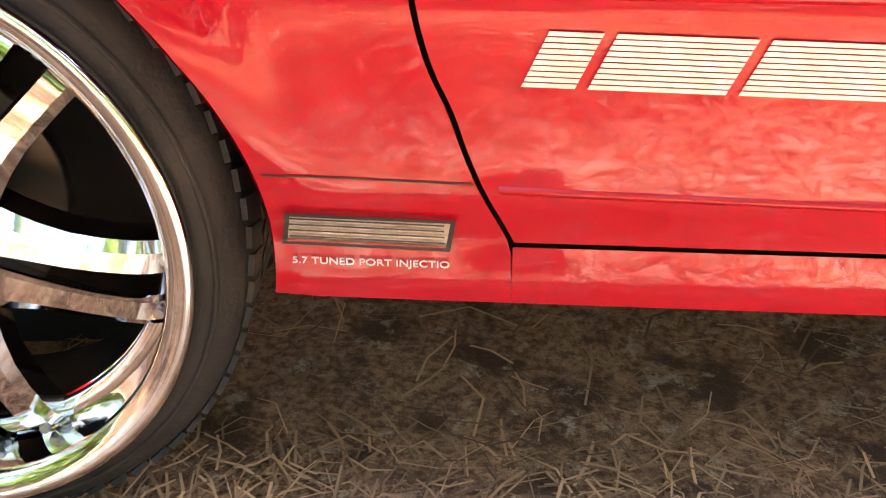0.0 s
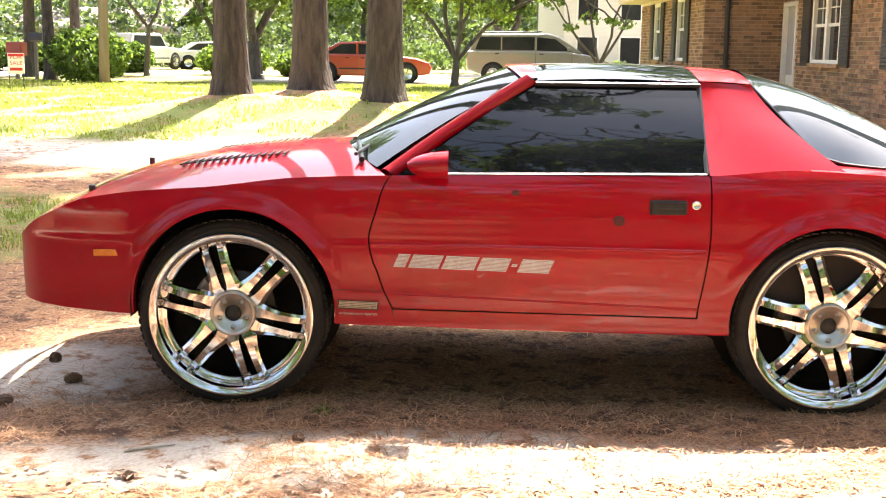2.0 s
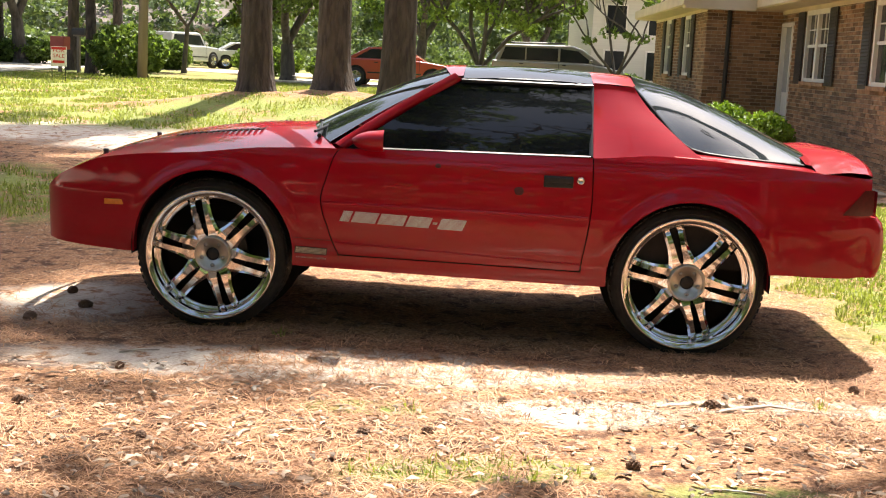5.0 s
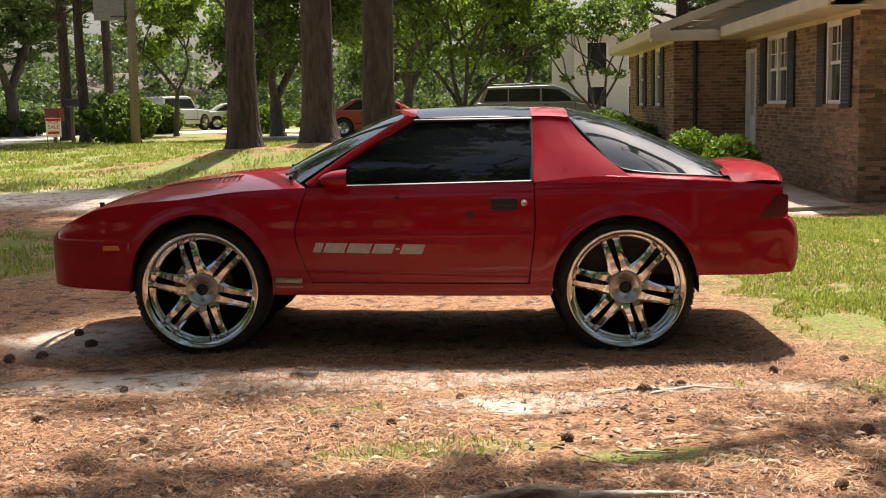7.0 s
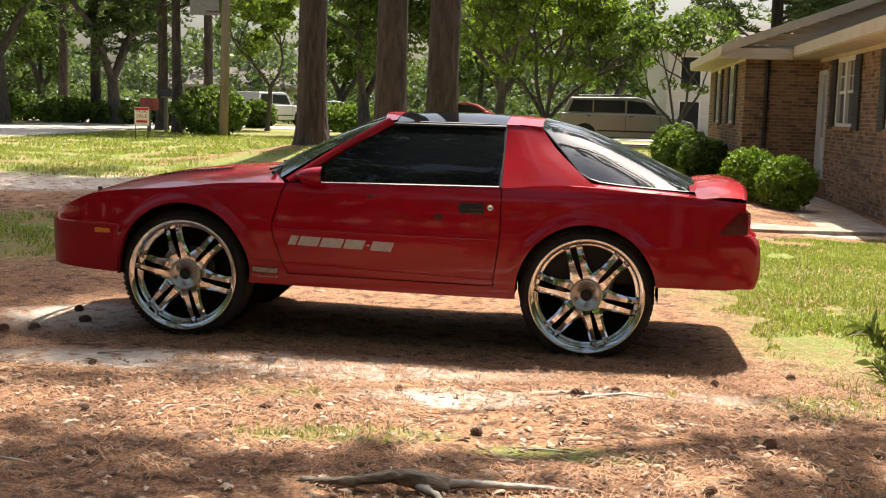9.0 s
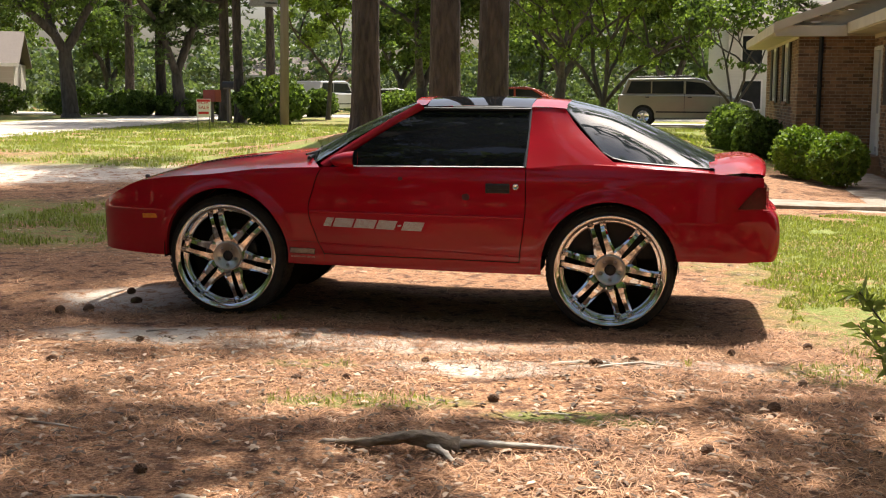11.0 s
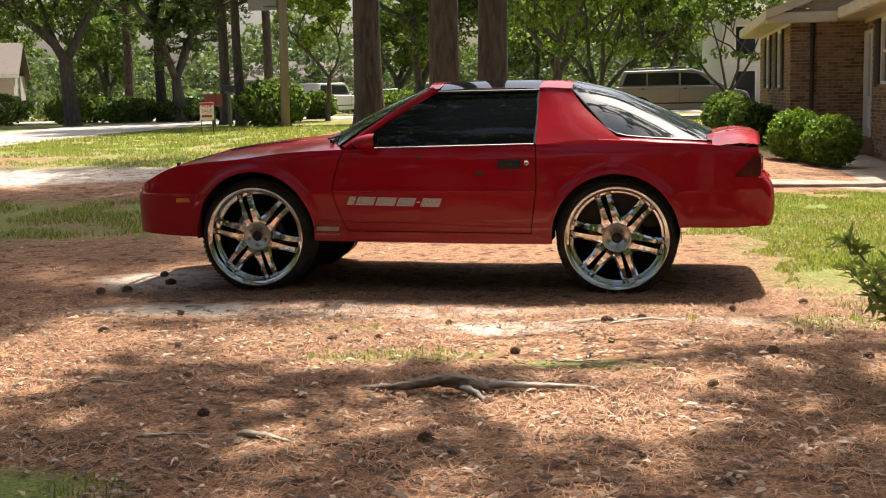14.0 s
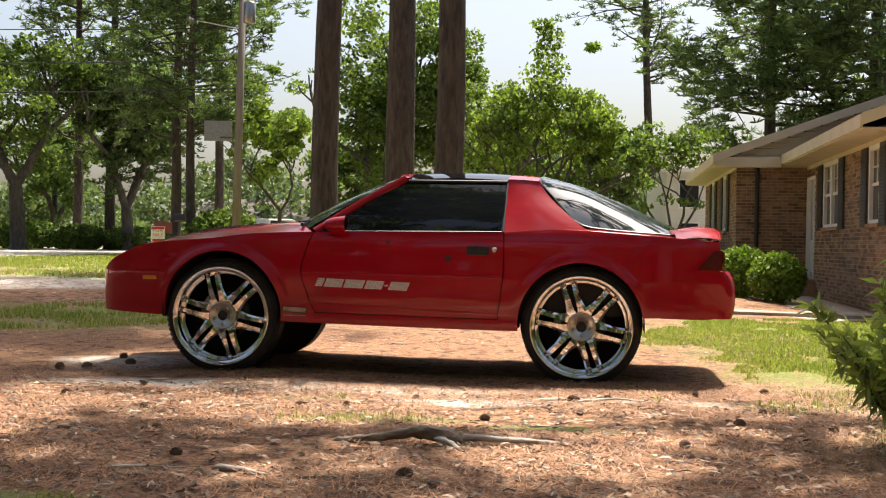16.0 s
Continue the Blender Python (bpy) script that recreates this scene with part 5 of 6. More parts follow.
def slender_shrub(x, y):
    """An upright shrub of long narrow leaves on thin canes."""
    rng = np.random.default_rng(81)
    t = thing("oleander_shrub", x, y, -0.02, "leggy light green shrub with long narrow leaves", "bush")
    segs, lv = [], []
    for i in range(44):
        a, b = rng.uniform(0, 2 * math.pi), rng.uniform(0.05, 0.6)
        tip = Vector((b * math.cos(a), b * math.sin(a), rng.uniform(0.4, 0.98) * (1.1 - 0.5 * b)))
        p0 = Vector((0.1 * math.cos(a), 0.1 * math.sin(a), 0))
        mid = p0.lerp(tip, 0.5) + Vector((0, 0, 0.08))
        segs += [(p0, mid, 0.008, 0.006), (mid, tip, 0.006, 0.003)]
        for k in range(64):
            c = p0.lerp(mid, 0.6).lerp(tip, rng.random())
            d = Vector(rng.normal(size=3)) + Vector((0, 0, 0.6))
            d.normalize()
            s = d.cross(Vector(rng.normal(size=3))).normalized() * 0.014
            ln = rng.uniform(0.07, 0.13)
            lv += [c, c + d * ln * 0.45 - s, c + d * ln + Vector((0, 0, -0.015)), c + d * ln * 0.45 + s]
    v, f = rods(segs, 5)
    mesh_raw("cane_cluster", v, f, GREYBARK, t)
    mesh_raw("foliage", lv, [(4 * i, 4 * i + 1, 4 * i + 2, 4 * i + 3) for i in range(len(lv) // 4)], PALELEAF, t)


slender_shrub(4.22, -2.5)

# ---------------------------------------------------------------- street furniture
pole = thing("utility_pole", -10.0, 32.0, ground_z(-10, 32), "weathered wooden utility pole with a transformer", "pole")
part("pole_shaft", smooth(tube((0, 0, -0.2), (0.12, 0, 9.8), 0.16, 0.11, 16)), POLEWOOD, pole)
part("transformer", smooth(lathe([(0, 0), (0.2, 0), (0.21, 0.02), (0.21, 0.68), (0.18, 0.74), (0, 0.76)], 20, "z", (0.36, 0, 8.1))), DULL, pole, "grey can transformer")
arm = tube((0.1, 0, 7.9), (-1.4, -0.3, 8.15), 0.03, 0.025, 8)
part("lamp_arm", arm, DULL, pole)
lampb = lathe([(0, 0.3), (0.07, 0.25), (0.11, 0.0), (0.09, -0.25), (0.0, -0.32)], 14, "y", (-1.6, -0.32, 8.15))
part("lamp_head", lampb, DULL, pole, "grey street lamp head")
part("backboard", box(0.95, 0.05, 0.7, -0.62, -0.2, 4.35, pose(0, 0, 0, 0, 0, 12)), DULL, pole, "grey board with a hoop", bevel=0.01)
part("hoop", lathe([(0.2, 0.0), (0.215, 0.012), (0.23, 0.0), (0.215, -0.012)], 20, "z", (-0.25, -0.5, 4.1), closed=True), BLACK, pole)
part("insulator", tube((0.1, 0, 9.7), (0.1, 0, 9.95), 0.05), DULL, pole)
for k, (z, zz) in enumerate(((8.3, 9.0), (6.2, 6.6), (7.2, 7.6))):
    cable = thing("power_line", -9.95, 32.0, z, "thin black overhead line from the pole", "cable", "overhead lines")
    pts = [Vector((lerp(0, -34, t), lerp(0, -6, t), lerp(0, zz - z + 0.8, t) - 0.9 * math.sin(math.pi * t))) for t in np.linspace(0, 1, 13)]
    bm = bmesh.new()
    for p, q in zip(pts, pts[1:]):
        tube(p, q, 0.018, 0.018, 5, bm, cap=False)
    part("wire", bm, BLACK, cable)

sign = thing("yard_sign", -10.18, 25.17, ground_z(-10.2, 25.2), "small red and white yard sale sign on wire legs", "sign", rz=10)
part("sign_board", box(0.40, 0.012, 0.52, 0, 0, 0.68), WHITE, sign)
SIGNRED = material("sign_red", (0.55, 0.03, 0.03), 0.5, second=(0.45, 0.02, 0.02), scale=10)
part("sign_band", box(0.38, 0.004, 0.07, 0, -0.009, 0.89), SIGNRED, sign)
for txt, z in (("FOR", 0.79), ("SALE", 0.65)):
    wb = words(txt, 0.16)
    w = max(v.co.x for v in wb.verts)
    bmesh.ops.transform(wb, matrix=Matrix.Translation((-0.15, -0.012, z)) @ Matrix.Diagonal((0.30 / w, 1, 0.85, 1)), verts=wb.verts)
    part("sign_lettering", wb, SIGNRED, sign)
part("sign_bar", box(0.30, 0.004, 0.07, 0, -0.010, 0.54), SIGNRED, sign)
for dx in (-0.17, 0.17):
    part("sign_leg", tube((dx, 0, -0.1), (dx, 0, 0.45), 0.01), BLACK, sign)

MAILGREY = material("mailbox_black", (0.03, 0.03, 0.03), 0.4, second=(0.06, 0.05, 0.05), scale=8)
MAILRED = material("news_red", (0.35, 0.06, 0.04), 0.5, second=(0.25, 0.05, 0.03), scale=9)


def mailbox(x, y, label, box_mat, post_mat, rz, height=1.05):
    t = thing("mailbox", x, y, ground_z(x, y), label, "mailbox", "mailboxes", rz=rz)
    part("mailbox_post", box(0.1, 0.1, height + 0.1, 0, 0, height / 2 - 0.05), post_mat, t, bevel=0.01)
    bm = bmesh.new()
    prof = [(-0.1, 0), (0.1, 0), (0.1, 0.14)] + [(0.1 * math.cos(a), 0.14 + 0.1 * math.sin(a)) for a in np.linspace(0.3, 2.84, 7)] + [(-0.1, 0.14)]
    rings = [[bm.verts.new((u, d, height + v)) for u, v in prof] for d in (-0.3, 0.22)]
    n = len(prof)
    for i in range(n):
        bm.faces.new((rings[0][i], rings[0][(i + 1) % n], rings[1][(i + 1) % n], rings[1][i]))
    bm.faces.new(rings[0][::-1])
    bm.faces.new(rings[1])
    part("mailbox_body", bm, box_mat, t)
    part("mailbox_flag", box(0.008, 0.12, 0.05, 0.108, 0, height + 0.16), MAILRED, t)
    part("crossbar", box(0.08, 0.5, 0.06, 0, -0.05, height - 0.03), post_mat, t)
    return t


mailbox(-12.05, 14.6, "white mailbox on a black post beside the street", WHITE, BLACK, 60)
mailbox(-13.2, 35.2, "black mailbox on a timber post by the street", MAILGREY, POLEWOOD, 75, 1.3)
nb = thing("newspaper_box", -14.0, 35.6, ground_z(-14, 35.6), "red newspaper box on a short post", "box", rz=70)
part("box_body", box(0.35, 0.6, 0.45, 0, 0, 1.0), MAILRED, nb, bevel=0.02)
part("box_post", box(0.1, 0.1, 0.8, 0, 0, 0.38), POLEWOOD, nb)


# ---------------------------------------------------------------- parked vehicles
def hull(outline, half, inset, bm=None):
    """A body from a side outline, its edges rounded in towards the flanks."""
    bm = bm or bmesh.new()
    cx = sum(p[0] for p in outline) / len(outline)
    cz = sum(p[1] for p in outline) / len(outline)
    rings = []
    for y, k in ((-half, inset), (-half * 0.96, inset * 0.35), (-half * 0.85, 0), (half * 0.85, 0), (half * 0.96, inset * 0.35), (half, inset)):
        rings.append([bm.verts.new((x + (cx - x) * k * 0.25, y, z + (cz - z) * k)) for x, z in outline])
    n = len(outline)
    for a, b in zip(rings, rings[1:]):
        for i in range(n):
            bm.faces.new((a[i], a[(i + 1) % n], b[(i + 1) % n], b[i]))
    bm.faces.new(rings[0][::-1])
    bm.faces.new(rings[-1])
    return bm


def vehicle(name, x, y, rz, label, paint, body, cabin, panes, wheels, wr, half, group="parked cars", rack=False):
    """A parked car: body, cabin, side panes, wheels, lamps. Outlines run along x, front at +x."""
    t = thing(name, x, y, ground_z(x, y) + 0.03, label, "car", group, rz=rz)
    part("body", hull(body, half, 0.10), paint, t, bevel=0.03)
    part("cabin", hull(cabin, half * 0.88, 0.12), paint, t, bevel=0.03)
    for side in (-1, 1):
        for q in panes:
            n = len(q)
            v = [(px, side * (half * 0.885 + 0.006), pz) for px, pz in q] + [(px, side * (half * 0.86), pz) for px, pz in q]
            f = [tuple(range(n)), tuple(range(2 * n - 1, n - 1, -1))] + [(i, (i + 1) % n, (i + 1) % n + n, i + n) for i in range(n)]
            part("side_window", raw(v, f), PANE, t)
        for wx in wheels:
            w = part("wheel", lathe([(0.0, -side * 0.0), (wr * 0.62, 0.0), (wr * 0.66, side * 0.02), (wr * 0.62, -side * 0.06)], 24, "y", (wx, side * (half + 0.015), wr)), CHROME, t)
            part("tyre", lathe([(wr * 0.62, side * 0.005), (wr * 0.72, side * 0.02), (wr * 0.96, side * 0.01), (wr, -side * 0.03), (wr, -side * 0.18), (wr * 0.6, -side * 0.2)], 28, "y", (wx, side * (half + 0.015), wr)), RUBBER, w)
            # flat dark disc on the flank, painted shade in place of a wheel well
            part("wheel_arch", lathe([(0.0, 0), (wr * 1.22, 0)], 28, "y", (wx, side * (half + 0.002), wr * 1.05)), DARK, t)
            sp = bmesh.new()
            for k in range(5):
                a = 2 * math.pi * k / 5
                tube((wx, side * (half + 0.025), wr), (wx + wr * 0.6 * math.cos(a), side * (half + 0.022), wr + wr * 0.6 * math.sin(a)), 0.03, 0.02, 5, sp)
            part("wheel_spokes", sp, DULL, w)
        xm = max(p[0] for p in body)
        part("headlamp", box(0.12, 0.3, 0.14, xm - 0.12, side * half * 0.72, wr * 1.95), CLEAR, t, bevel=0.02)
        xn = min(p[0] for p in body)
        part("tail_lamp", box(0.08, 0.16, 0.35, xn + 0.06, side * half * 0.86, wr * 2.6), REDLENS, t, bevel=0.02)
        part("side_mirror", box(0.12, 0.16, 0.12, panes[-1][1][0] - 0.1, side * (half + 0.07), panes[-1][0][1] + 0.05), paint, t, bevel=0.03)
        for hx in (panes[0][0][0] + 0.75, panes[-1][0][0] + 0.15):
            part("door_handle", box(0.14, 0.02, 0.035, hx, side * (half + 0.0), panes[0][0][1] - 0.13), BLACK, t, bevel=0.008)
        part("side_moulding", box(wheels[1] - wheels[0] - wr * 2.7, 0.02, 0.05, (wheels[0] + wheels[1]) / 2, side * (half + 0.002), wr * 1.5), BLACK, t)
        for sx in (panes[-1][0][0] - 0.04, panes[-1][1][0] + 0.02):
            part("door_seam", box(0.012, 0.006, panes[0][0][1] - wr * 1.25, sx, side * (half + 0.001), (panes[0][0][1] + wr * 1.25) / 2 - 0.02), BLACK, t)
        if rack:
            rk = tube((cabin[1][0] + 0.3, side * half * 0.7, cabin[1][1] + 0.06), (cabin[2][0] - 0.2, side * half * 0.7, cabin[2][1] + 0.06), 0.02, 0.02, 6)
            part("roof_rail", rk, BLACK, t)
    return t


SILVERPAINT = material("champagne_paint", (0.30, 0.28, 0.24), 0.3, 0.3, second=(0.26, 0.24, 0.21), scale=3, coat=0.8)
ORANGE = material("orange_red_paint", (0.42, 0.055, 0.025), 0.3, second=(0.36, 0.045, 0.02), scale=3, coat=0.8)
WHITECAR = material("white_car_paint", (0.6, 0.6, 0.6), 0.3, second=(0.5, 0.5, 0.5), scale=3, coat=0.8)
van_body = [(-2.4, 0.45), (-2.42, 0.8), (-2.38, 1.12), (1.0, 1.12), (1.75, 1.0), (2.3, 0.86), (2.42, 0.62), (2.4, 0.34), (1.6, 0.24), (-1.6, 0.24)]
van_cab = [(-2.34, 1.08), (-2.08, 1.68), (0.35, 1.72), (0.75, 1.6), (1.55, 1.05), (0, 1.0)]
vehicle("minivan", 3.55, 37.2, -1.5, "champagne silver minivan parked on the pad", SILVERPAINT, van_body, van_cab,
        [[(-2.12, 1.15), (-1.25, 1.15), (-1.25, 1.58), (-1.95, 1.58)], [(-1.2, 1.15), (-0.1, 1.15), (-0.1, 1.59), (-1.2, 1.58)], [(-0.02, 1.14), (1.15, 1.12), (0.6, 1.53), (-0.02, 1.59)]], (-1.5, 1.55), 0.33, 0.94, rack=True)
sed_body = [(-2.2, 0.42), (-2.22, 0.78), (-2.05, 0.93), (-1.2, 0.95), (0.9, 0.93), (1.7, 0.82), (2.1, 0.68), (2.2, 0.5), (2.15, 0.3), (1.5, 0.22), (-1.5, 0.22)]
sed_cab = [(-1.75, 0.9), (-0.95, 1.34), (0.05, 1.38), (0.4, 1.3), (1.1, 0.9), (0, 0.86)]
vehicle("sedan", -2.25, 36.6, 0.5, "orange-red sedan parked behind the pines", ORANGE, sed_body, sed_cab,
        [[(-1.4, 0.95), (-0.35, 0.95), (-0.35, 1.28), (-0.85, 1.27)], [(-0.28, 0.95), (0.85, 0.93), (0.3, 1.25), (-0.28, 1.29)]], (-1.35, 1.35), 0.31, 0.86)
suv_body = [(-2.2, 0.5), (-2.22, 0.95), (-2.15, 1.1), (0.9, 1.08), (1.9, 1.0), (2.15, 0.8), (2.15, 0.4), (1.5, 0.3), (-1.5, 0.3)]
suv_cab = [(-2.15, 1.06), (-1.95, 1.7), (0.2, 1.74), (0.45, 1.68), (1.0, 1.04), (0, 1.0)]
suv_pane = [[(-1.95, 1.14), (-0.9, 1.14), (-0.9, 1.6), (-1.8, 1.6)], [(-0.85, 1.14), (0.75, 1.1), (0.35, 1.58), (-0.85, 1.6)]]
vehicle("suv", -14.6, 54, 70, "silver sport utility car parked across the street", WHITECAR, suv_body, suv_cab, suv_pane, (-1.4, 1.4), 0.36, 0.92)
vehicle("sedan", -11.8, 57, 20, "white sedan parked across the street", WHITECAR, sed_body, sed_cab, [[(-1.4, 0.95), (-0.35, 0.95), (-0.35, 1.28), (-0.85, 1.27)], [(-0.28, 0.95), (0.85, 0.93), (0.3, 1.25), (-0.28, 1.29)]], (-1.35, 1.35), 0.31, 0.86)


# ---------------------------------------------------------------- far houses
def far_house(x, y, w, d, h, rise, wall_mat, label, rz, wins, seed):
    """A house across the way: walls, gable roof, windows and door."""
    t = thing("house", x, y, ground_z(x, y) - 0.1, label, "house", "far houses", rz=rz)
    part("wall", bbox(-w / 2, w / 2, -d / 2, d / 2, 0, h), wall_mat, t)
    e = 0.45
    prof = [(-d / 2 - e, h - 0.05), (0, h + rise), (d / 2 + e, h - 0.05), (d / 2 + e, h - 0.2), (0, h + rise - 0.18), (-d / 2 - e, h - 0.2)]
    v = [(sx * (w / 2 + 0.35), yy, zz) for sx in (-1, 1) for yy, zz in prof]
    f = [(i, (i + 1) % 6, (i + 1) % 6 + 6, i + 6) for i in range(6)] + [(0, 1, 4, 5), (1, 2, 3, 4), (6, 11, 10, 7), (7, 10, 9, 8)]
    part("roof", raw(v, f), SHINGLE, t)
    part("fascia", bbox(-w / 2 - 0.35, w / 2 + 0.35, -d / 2 - e - 0.03, -d / 2 - e - 0.002, h - 0.22, h - 0.03), WHITE, t)
    for wx, wz, ww, wh in wins:
        o = part("window", bbox(wx - ww / 2 - 0.08, wx + ww / 2 + 0.08, -d / 2 - 0.05, -d / 2 - 0.002, wz - 0.08, wz + wh + 0.08), WHITE, t)
        part("pane", bbox(wx - ww / 2, wx + ww / 2, -d / 2 - 0.062, -d / 2 - 0.052, wz, wz + wh), PANE, o)
    return t


SIDING = material("pale_siding", (0.66, 0.64, 0.58), 0.7, second=(0.56, 0.54, 0.5), scale=2, stretch=(0.2, 0.2, 9))
TAN = material("tan_siding", (0.42, 0.37, 0.31), 0.8, second=(0.34, 0.3, 0.25), scale=2, stretch=(0.2, 0.2, 9))
far_house(9.8, 56, 9, 9, 4.6, 1.3, SIDING, "white two-storey house behind the trees", 4, [(-3.4, 2.7, 0.9, 1.3), (-1.4, 2.7, 0.9, 1.3), (-3.4, 0.6, 0.9, 1.3), (-1.4, 0.6, 0.9, 1.3), (1.5, 2.7, 0.9, 1.3)], 1)
far_house(-27, 91, 13, 8, 2.7, 1.5, SIDING, "long low white house far across the street", -8, [(-4.5, 1, 1.2, 1.2), (-1.5, 1, 1.2, 1.2), (1, 0.4, 0.9, 2.0), (4, 1, 1.2, 1.2)], 2)
far_house(-41, 55, 14, 8, 2.8, 1.9, TAN, "low tan house across the street", 25, [(-4, 1, 1.2, 1.2), (0, 0.4, 0.9, 2.0), (4, 1, 1.2, 1.2)], 3)

# ---------------------------------------------------------------- litter, grass and small things on the ground
def straw(name, x0, x1, y0, y1, count, seed, label, length=0.09):
    """Fallen needles: thin bent blades lying on the soil."""
    rng = np.random.default_rng(seed)
    x, y = rng.uniform(x0, x1, count), rng.uniform(y0, y1, count)
    keep = np.array([noise.noise((a * 0.8, b * 0.8, 3)) + 0.35 * noise.noise((a * 3, b * 3, 8)) > -0.22 for a, b in zip(x, y)])
    x, y = x[keep], y[keep]
    n = len(x)
    z = np.array([ground_z(a, b) for a, b in zip(x, y)])
    a = rng.uniform(0, 2 * math.pi, n)
    ln = length * rng.uniform(0.5, 1.3, n)
    dx, dy = np.cos(a) * ln, np.sin(a) * ln
    w = rng.uniform(0.0009, 0.0024, n)
    sx, sy = -np.sin(a) * w, np.cos(a) * w
    z0, z1, z2 = z + rng.uniform(0.0, 0.012, n), z + rng.uniform(0.006, 0.026, n), z + rng.uniform(0.0, 0.02, n)
    bend = rng.normal(size=n) * 0.15
    mx, my = x + dx * 0.5 - dy * bend, y + dy * 0.5 + dx * bend
    q = np.stack([np.stack([x - sx, y - sy, z0], 1), np.stack([x + sx, y + sy, z0], 1), np.stack([mx + sx, my + sy, z1], 1), np.stack([mx - sx, my - sy, z1], 1), np.stack([x + dx + sx, y + dy + sy, z2], 1), np.stack([x + dx - sx, y + dy - sy, z2], 1)], 1).reshape(-1, 3)
    f = []
    for i in range(n):
        o = 6 * i
        f += [(o, o + 1, o + 2, o + 3), (o + 3, o + 2, o + 4, o + 5)]
    return tagged(mesh_raw(name, q, f, STRAW), label, "needles", kind="stuff")


straw("needle_litter", -3.5, 6.0, -5.6, 0.2, 110000, 91, "scattered dry orange-brown pine needles")
straw("needle_litter", -6.0, 7.0, 0.2, 5.0, 16000, 92, "scattered dry pine needles under the car", 0.12)


def flakes(name, x0, x1, y0, y1, count, seed, label):
    """Chips of bark and dead leaves, curled, on the litter."""
    rng = np.random.default_rng(seed)
    v, f = [], []
    for i in range(count):
        x, y = rng.uniform(x0, x1), rng.uniform(y0, y1)
        a = rng.uniform(0, 2 * math.pi)
        ln, wd = rng.uniform(0.01, 0.035), rng.uniform(0.004, 0.013)
        z = ground_z(x, y) + rng.uniform(0.006, 0.02)
        ca, sa = math.cos(a), math.sin(a)
        o = len(v)
        for u, w, dz in ((-1, -0.5, 0.004), (-1, 0.5, 0.0), (0, -1, 0.008), (0, 1, 0.012), (1, -0.4, 0.0), (1, 0.4, 0.006)):
            v.append((x + ca * u * ln - sa * w * wd, y + sa * u * ln + ca * w * wd, z + dz * rng.uniform(0.3, 1.2)))
        f += [(o, o + 2, o + 3, o + 1), (o + 2, o + 4, o + 5, o + 3)]
    return tagged(mesh_raw(name, v, f, FLAKE), label, "debris", kind="stuff")


flakes("leaf_debris", -4.5, 6.5, -5.8, -0.8, 10000, 97, "bark chips and dead leaves scattered on the ground")
flakes("leaf_debris", -9.0, 4.0, 2.0, 14.0, 3000, 98, "bark chips and dead leaves scattered on the ground")


def inside(x, y, ovals):
    for cx, cy, rx, ry, turn, hard in ovals:
        c, s = math.cos(radians(-turn)), math.sin(radians(-turn))
        u, v = (x - cx) * c - (y - cy) * s, (x - cx) * s + (y - cy) * c
        if (u / rx) ** 2 + (v / ry) ** 2 < 1 + 0.5 * noise.noise((x * 1.6, y * 1.6, 1)):
            return True
    return False


def grass(name, x0, x1, y0, y1, count, seed, height, label, ovals, width=0.004, thin=-0.12):
    rng = np.random.default_rng(seed)
    pts = []
    for _ in range(count):
        x, y = rng.uniform(x0, x1), rng.uniform(y0, y1)
        if inside(x, y, ovals) and noise.noise((x * 1.1, y * 1.1, 9)) + 0.3 * noise.noise((x * 5, y * 5, 2)) > thin:
            pts.append((x, y, ground_z(x, y)))
    p = np.array(pts)
    n = len(p)
    h = height * rng.uniform(0.4, 1.3, n)
    a = rng.uniform(0, 2 * math.pi, n)
    lean = rng.uniform(0.1, 0.9, n) * h
    w = width * rng.uniform(0.7, 1.4, n)
    side = np.stack([-np.sin(a) * w, np.cos(a) * w, np.zeros(n)], 1)
    tip = p + np.stack([np.cos(a) * lean, np.sin(a) * lean, h], 1)
    q = np.stack([p - side, p + side, tip], 1).reshape(-1, 3)
    return tagged(mesh_raw(name, q, [(3 * i, 3 * i + 1, 3 * i + 2) for i in range(n)], BLADE), label, "grass", kind="stuff")


grass("grass", -1.5, 7.0, -5.5, 3.0, 70000, 93, 0.04, "sparse tufts of short green grass in the litter", LAWN)
grass("grass", 2.6, 9.5, 0.6, 9.0, 130000, 94, 0.03, "short sunlit lawn grass beside the house", LAWN, 0.006, -0.45)
grass("grass", -9.0, -1.5, 2.0, 8.0, 30000, 95, 0.06, "patchy grass beyond the car", LAWN, 0.006)
grass("grass", -12.0, 3.0, 9.5, 17.5, 40000, 99, 0.06, "thin sunlit grass round the pines", LAWN, 0.009)
grass("grass", -14.0, 5.0, 17.0, 34.0, 50000, 96, 0.07, "sunlit lawn beyond the pines", LAWN, 0.014)


def tuft(x, y, seed, n=70, h=0.09, r=0.06):
    rng = np.random.default_rng(seed)
    v = []
    z = ground_z(x, y)
    t = thing("grass_tuft", x, y, z, "small green tuft of grass on bare ground", "grass tuft", "grass tufts")
    for _ in range(n):
        a, b = rng.uniform(0, 2 * math.pi), rng.uniform(0, r)
        p = Vector((b * math.cos(a), b * math.sin(a), 0))
        d = Vector((math.cos(a) * 0.5, math.sin(a) * 0.5, 1)) * h * rng.uniform(0.5, 1.2)
        s = Vector((-math.sin(a), math.cos(a), 0)) * 0.003
        v += [p - s, p + s, p + d]
    mesh_raw("grass_clump", v, [(3 * i, 3 * i + 1, 3 * i + 2) for i in range(n)], BLADE, t)


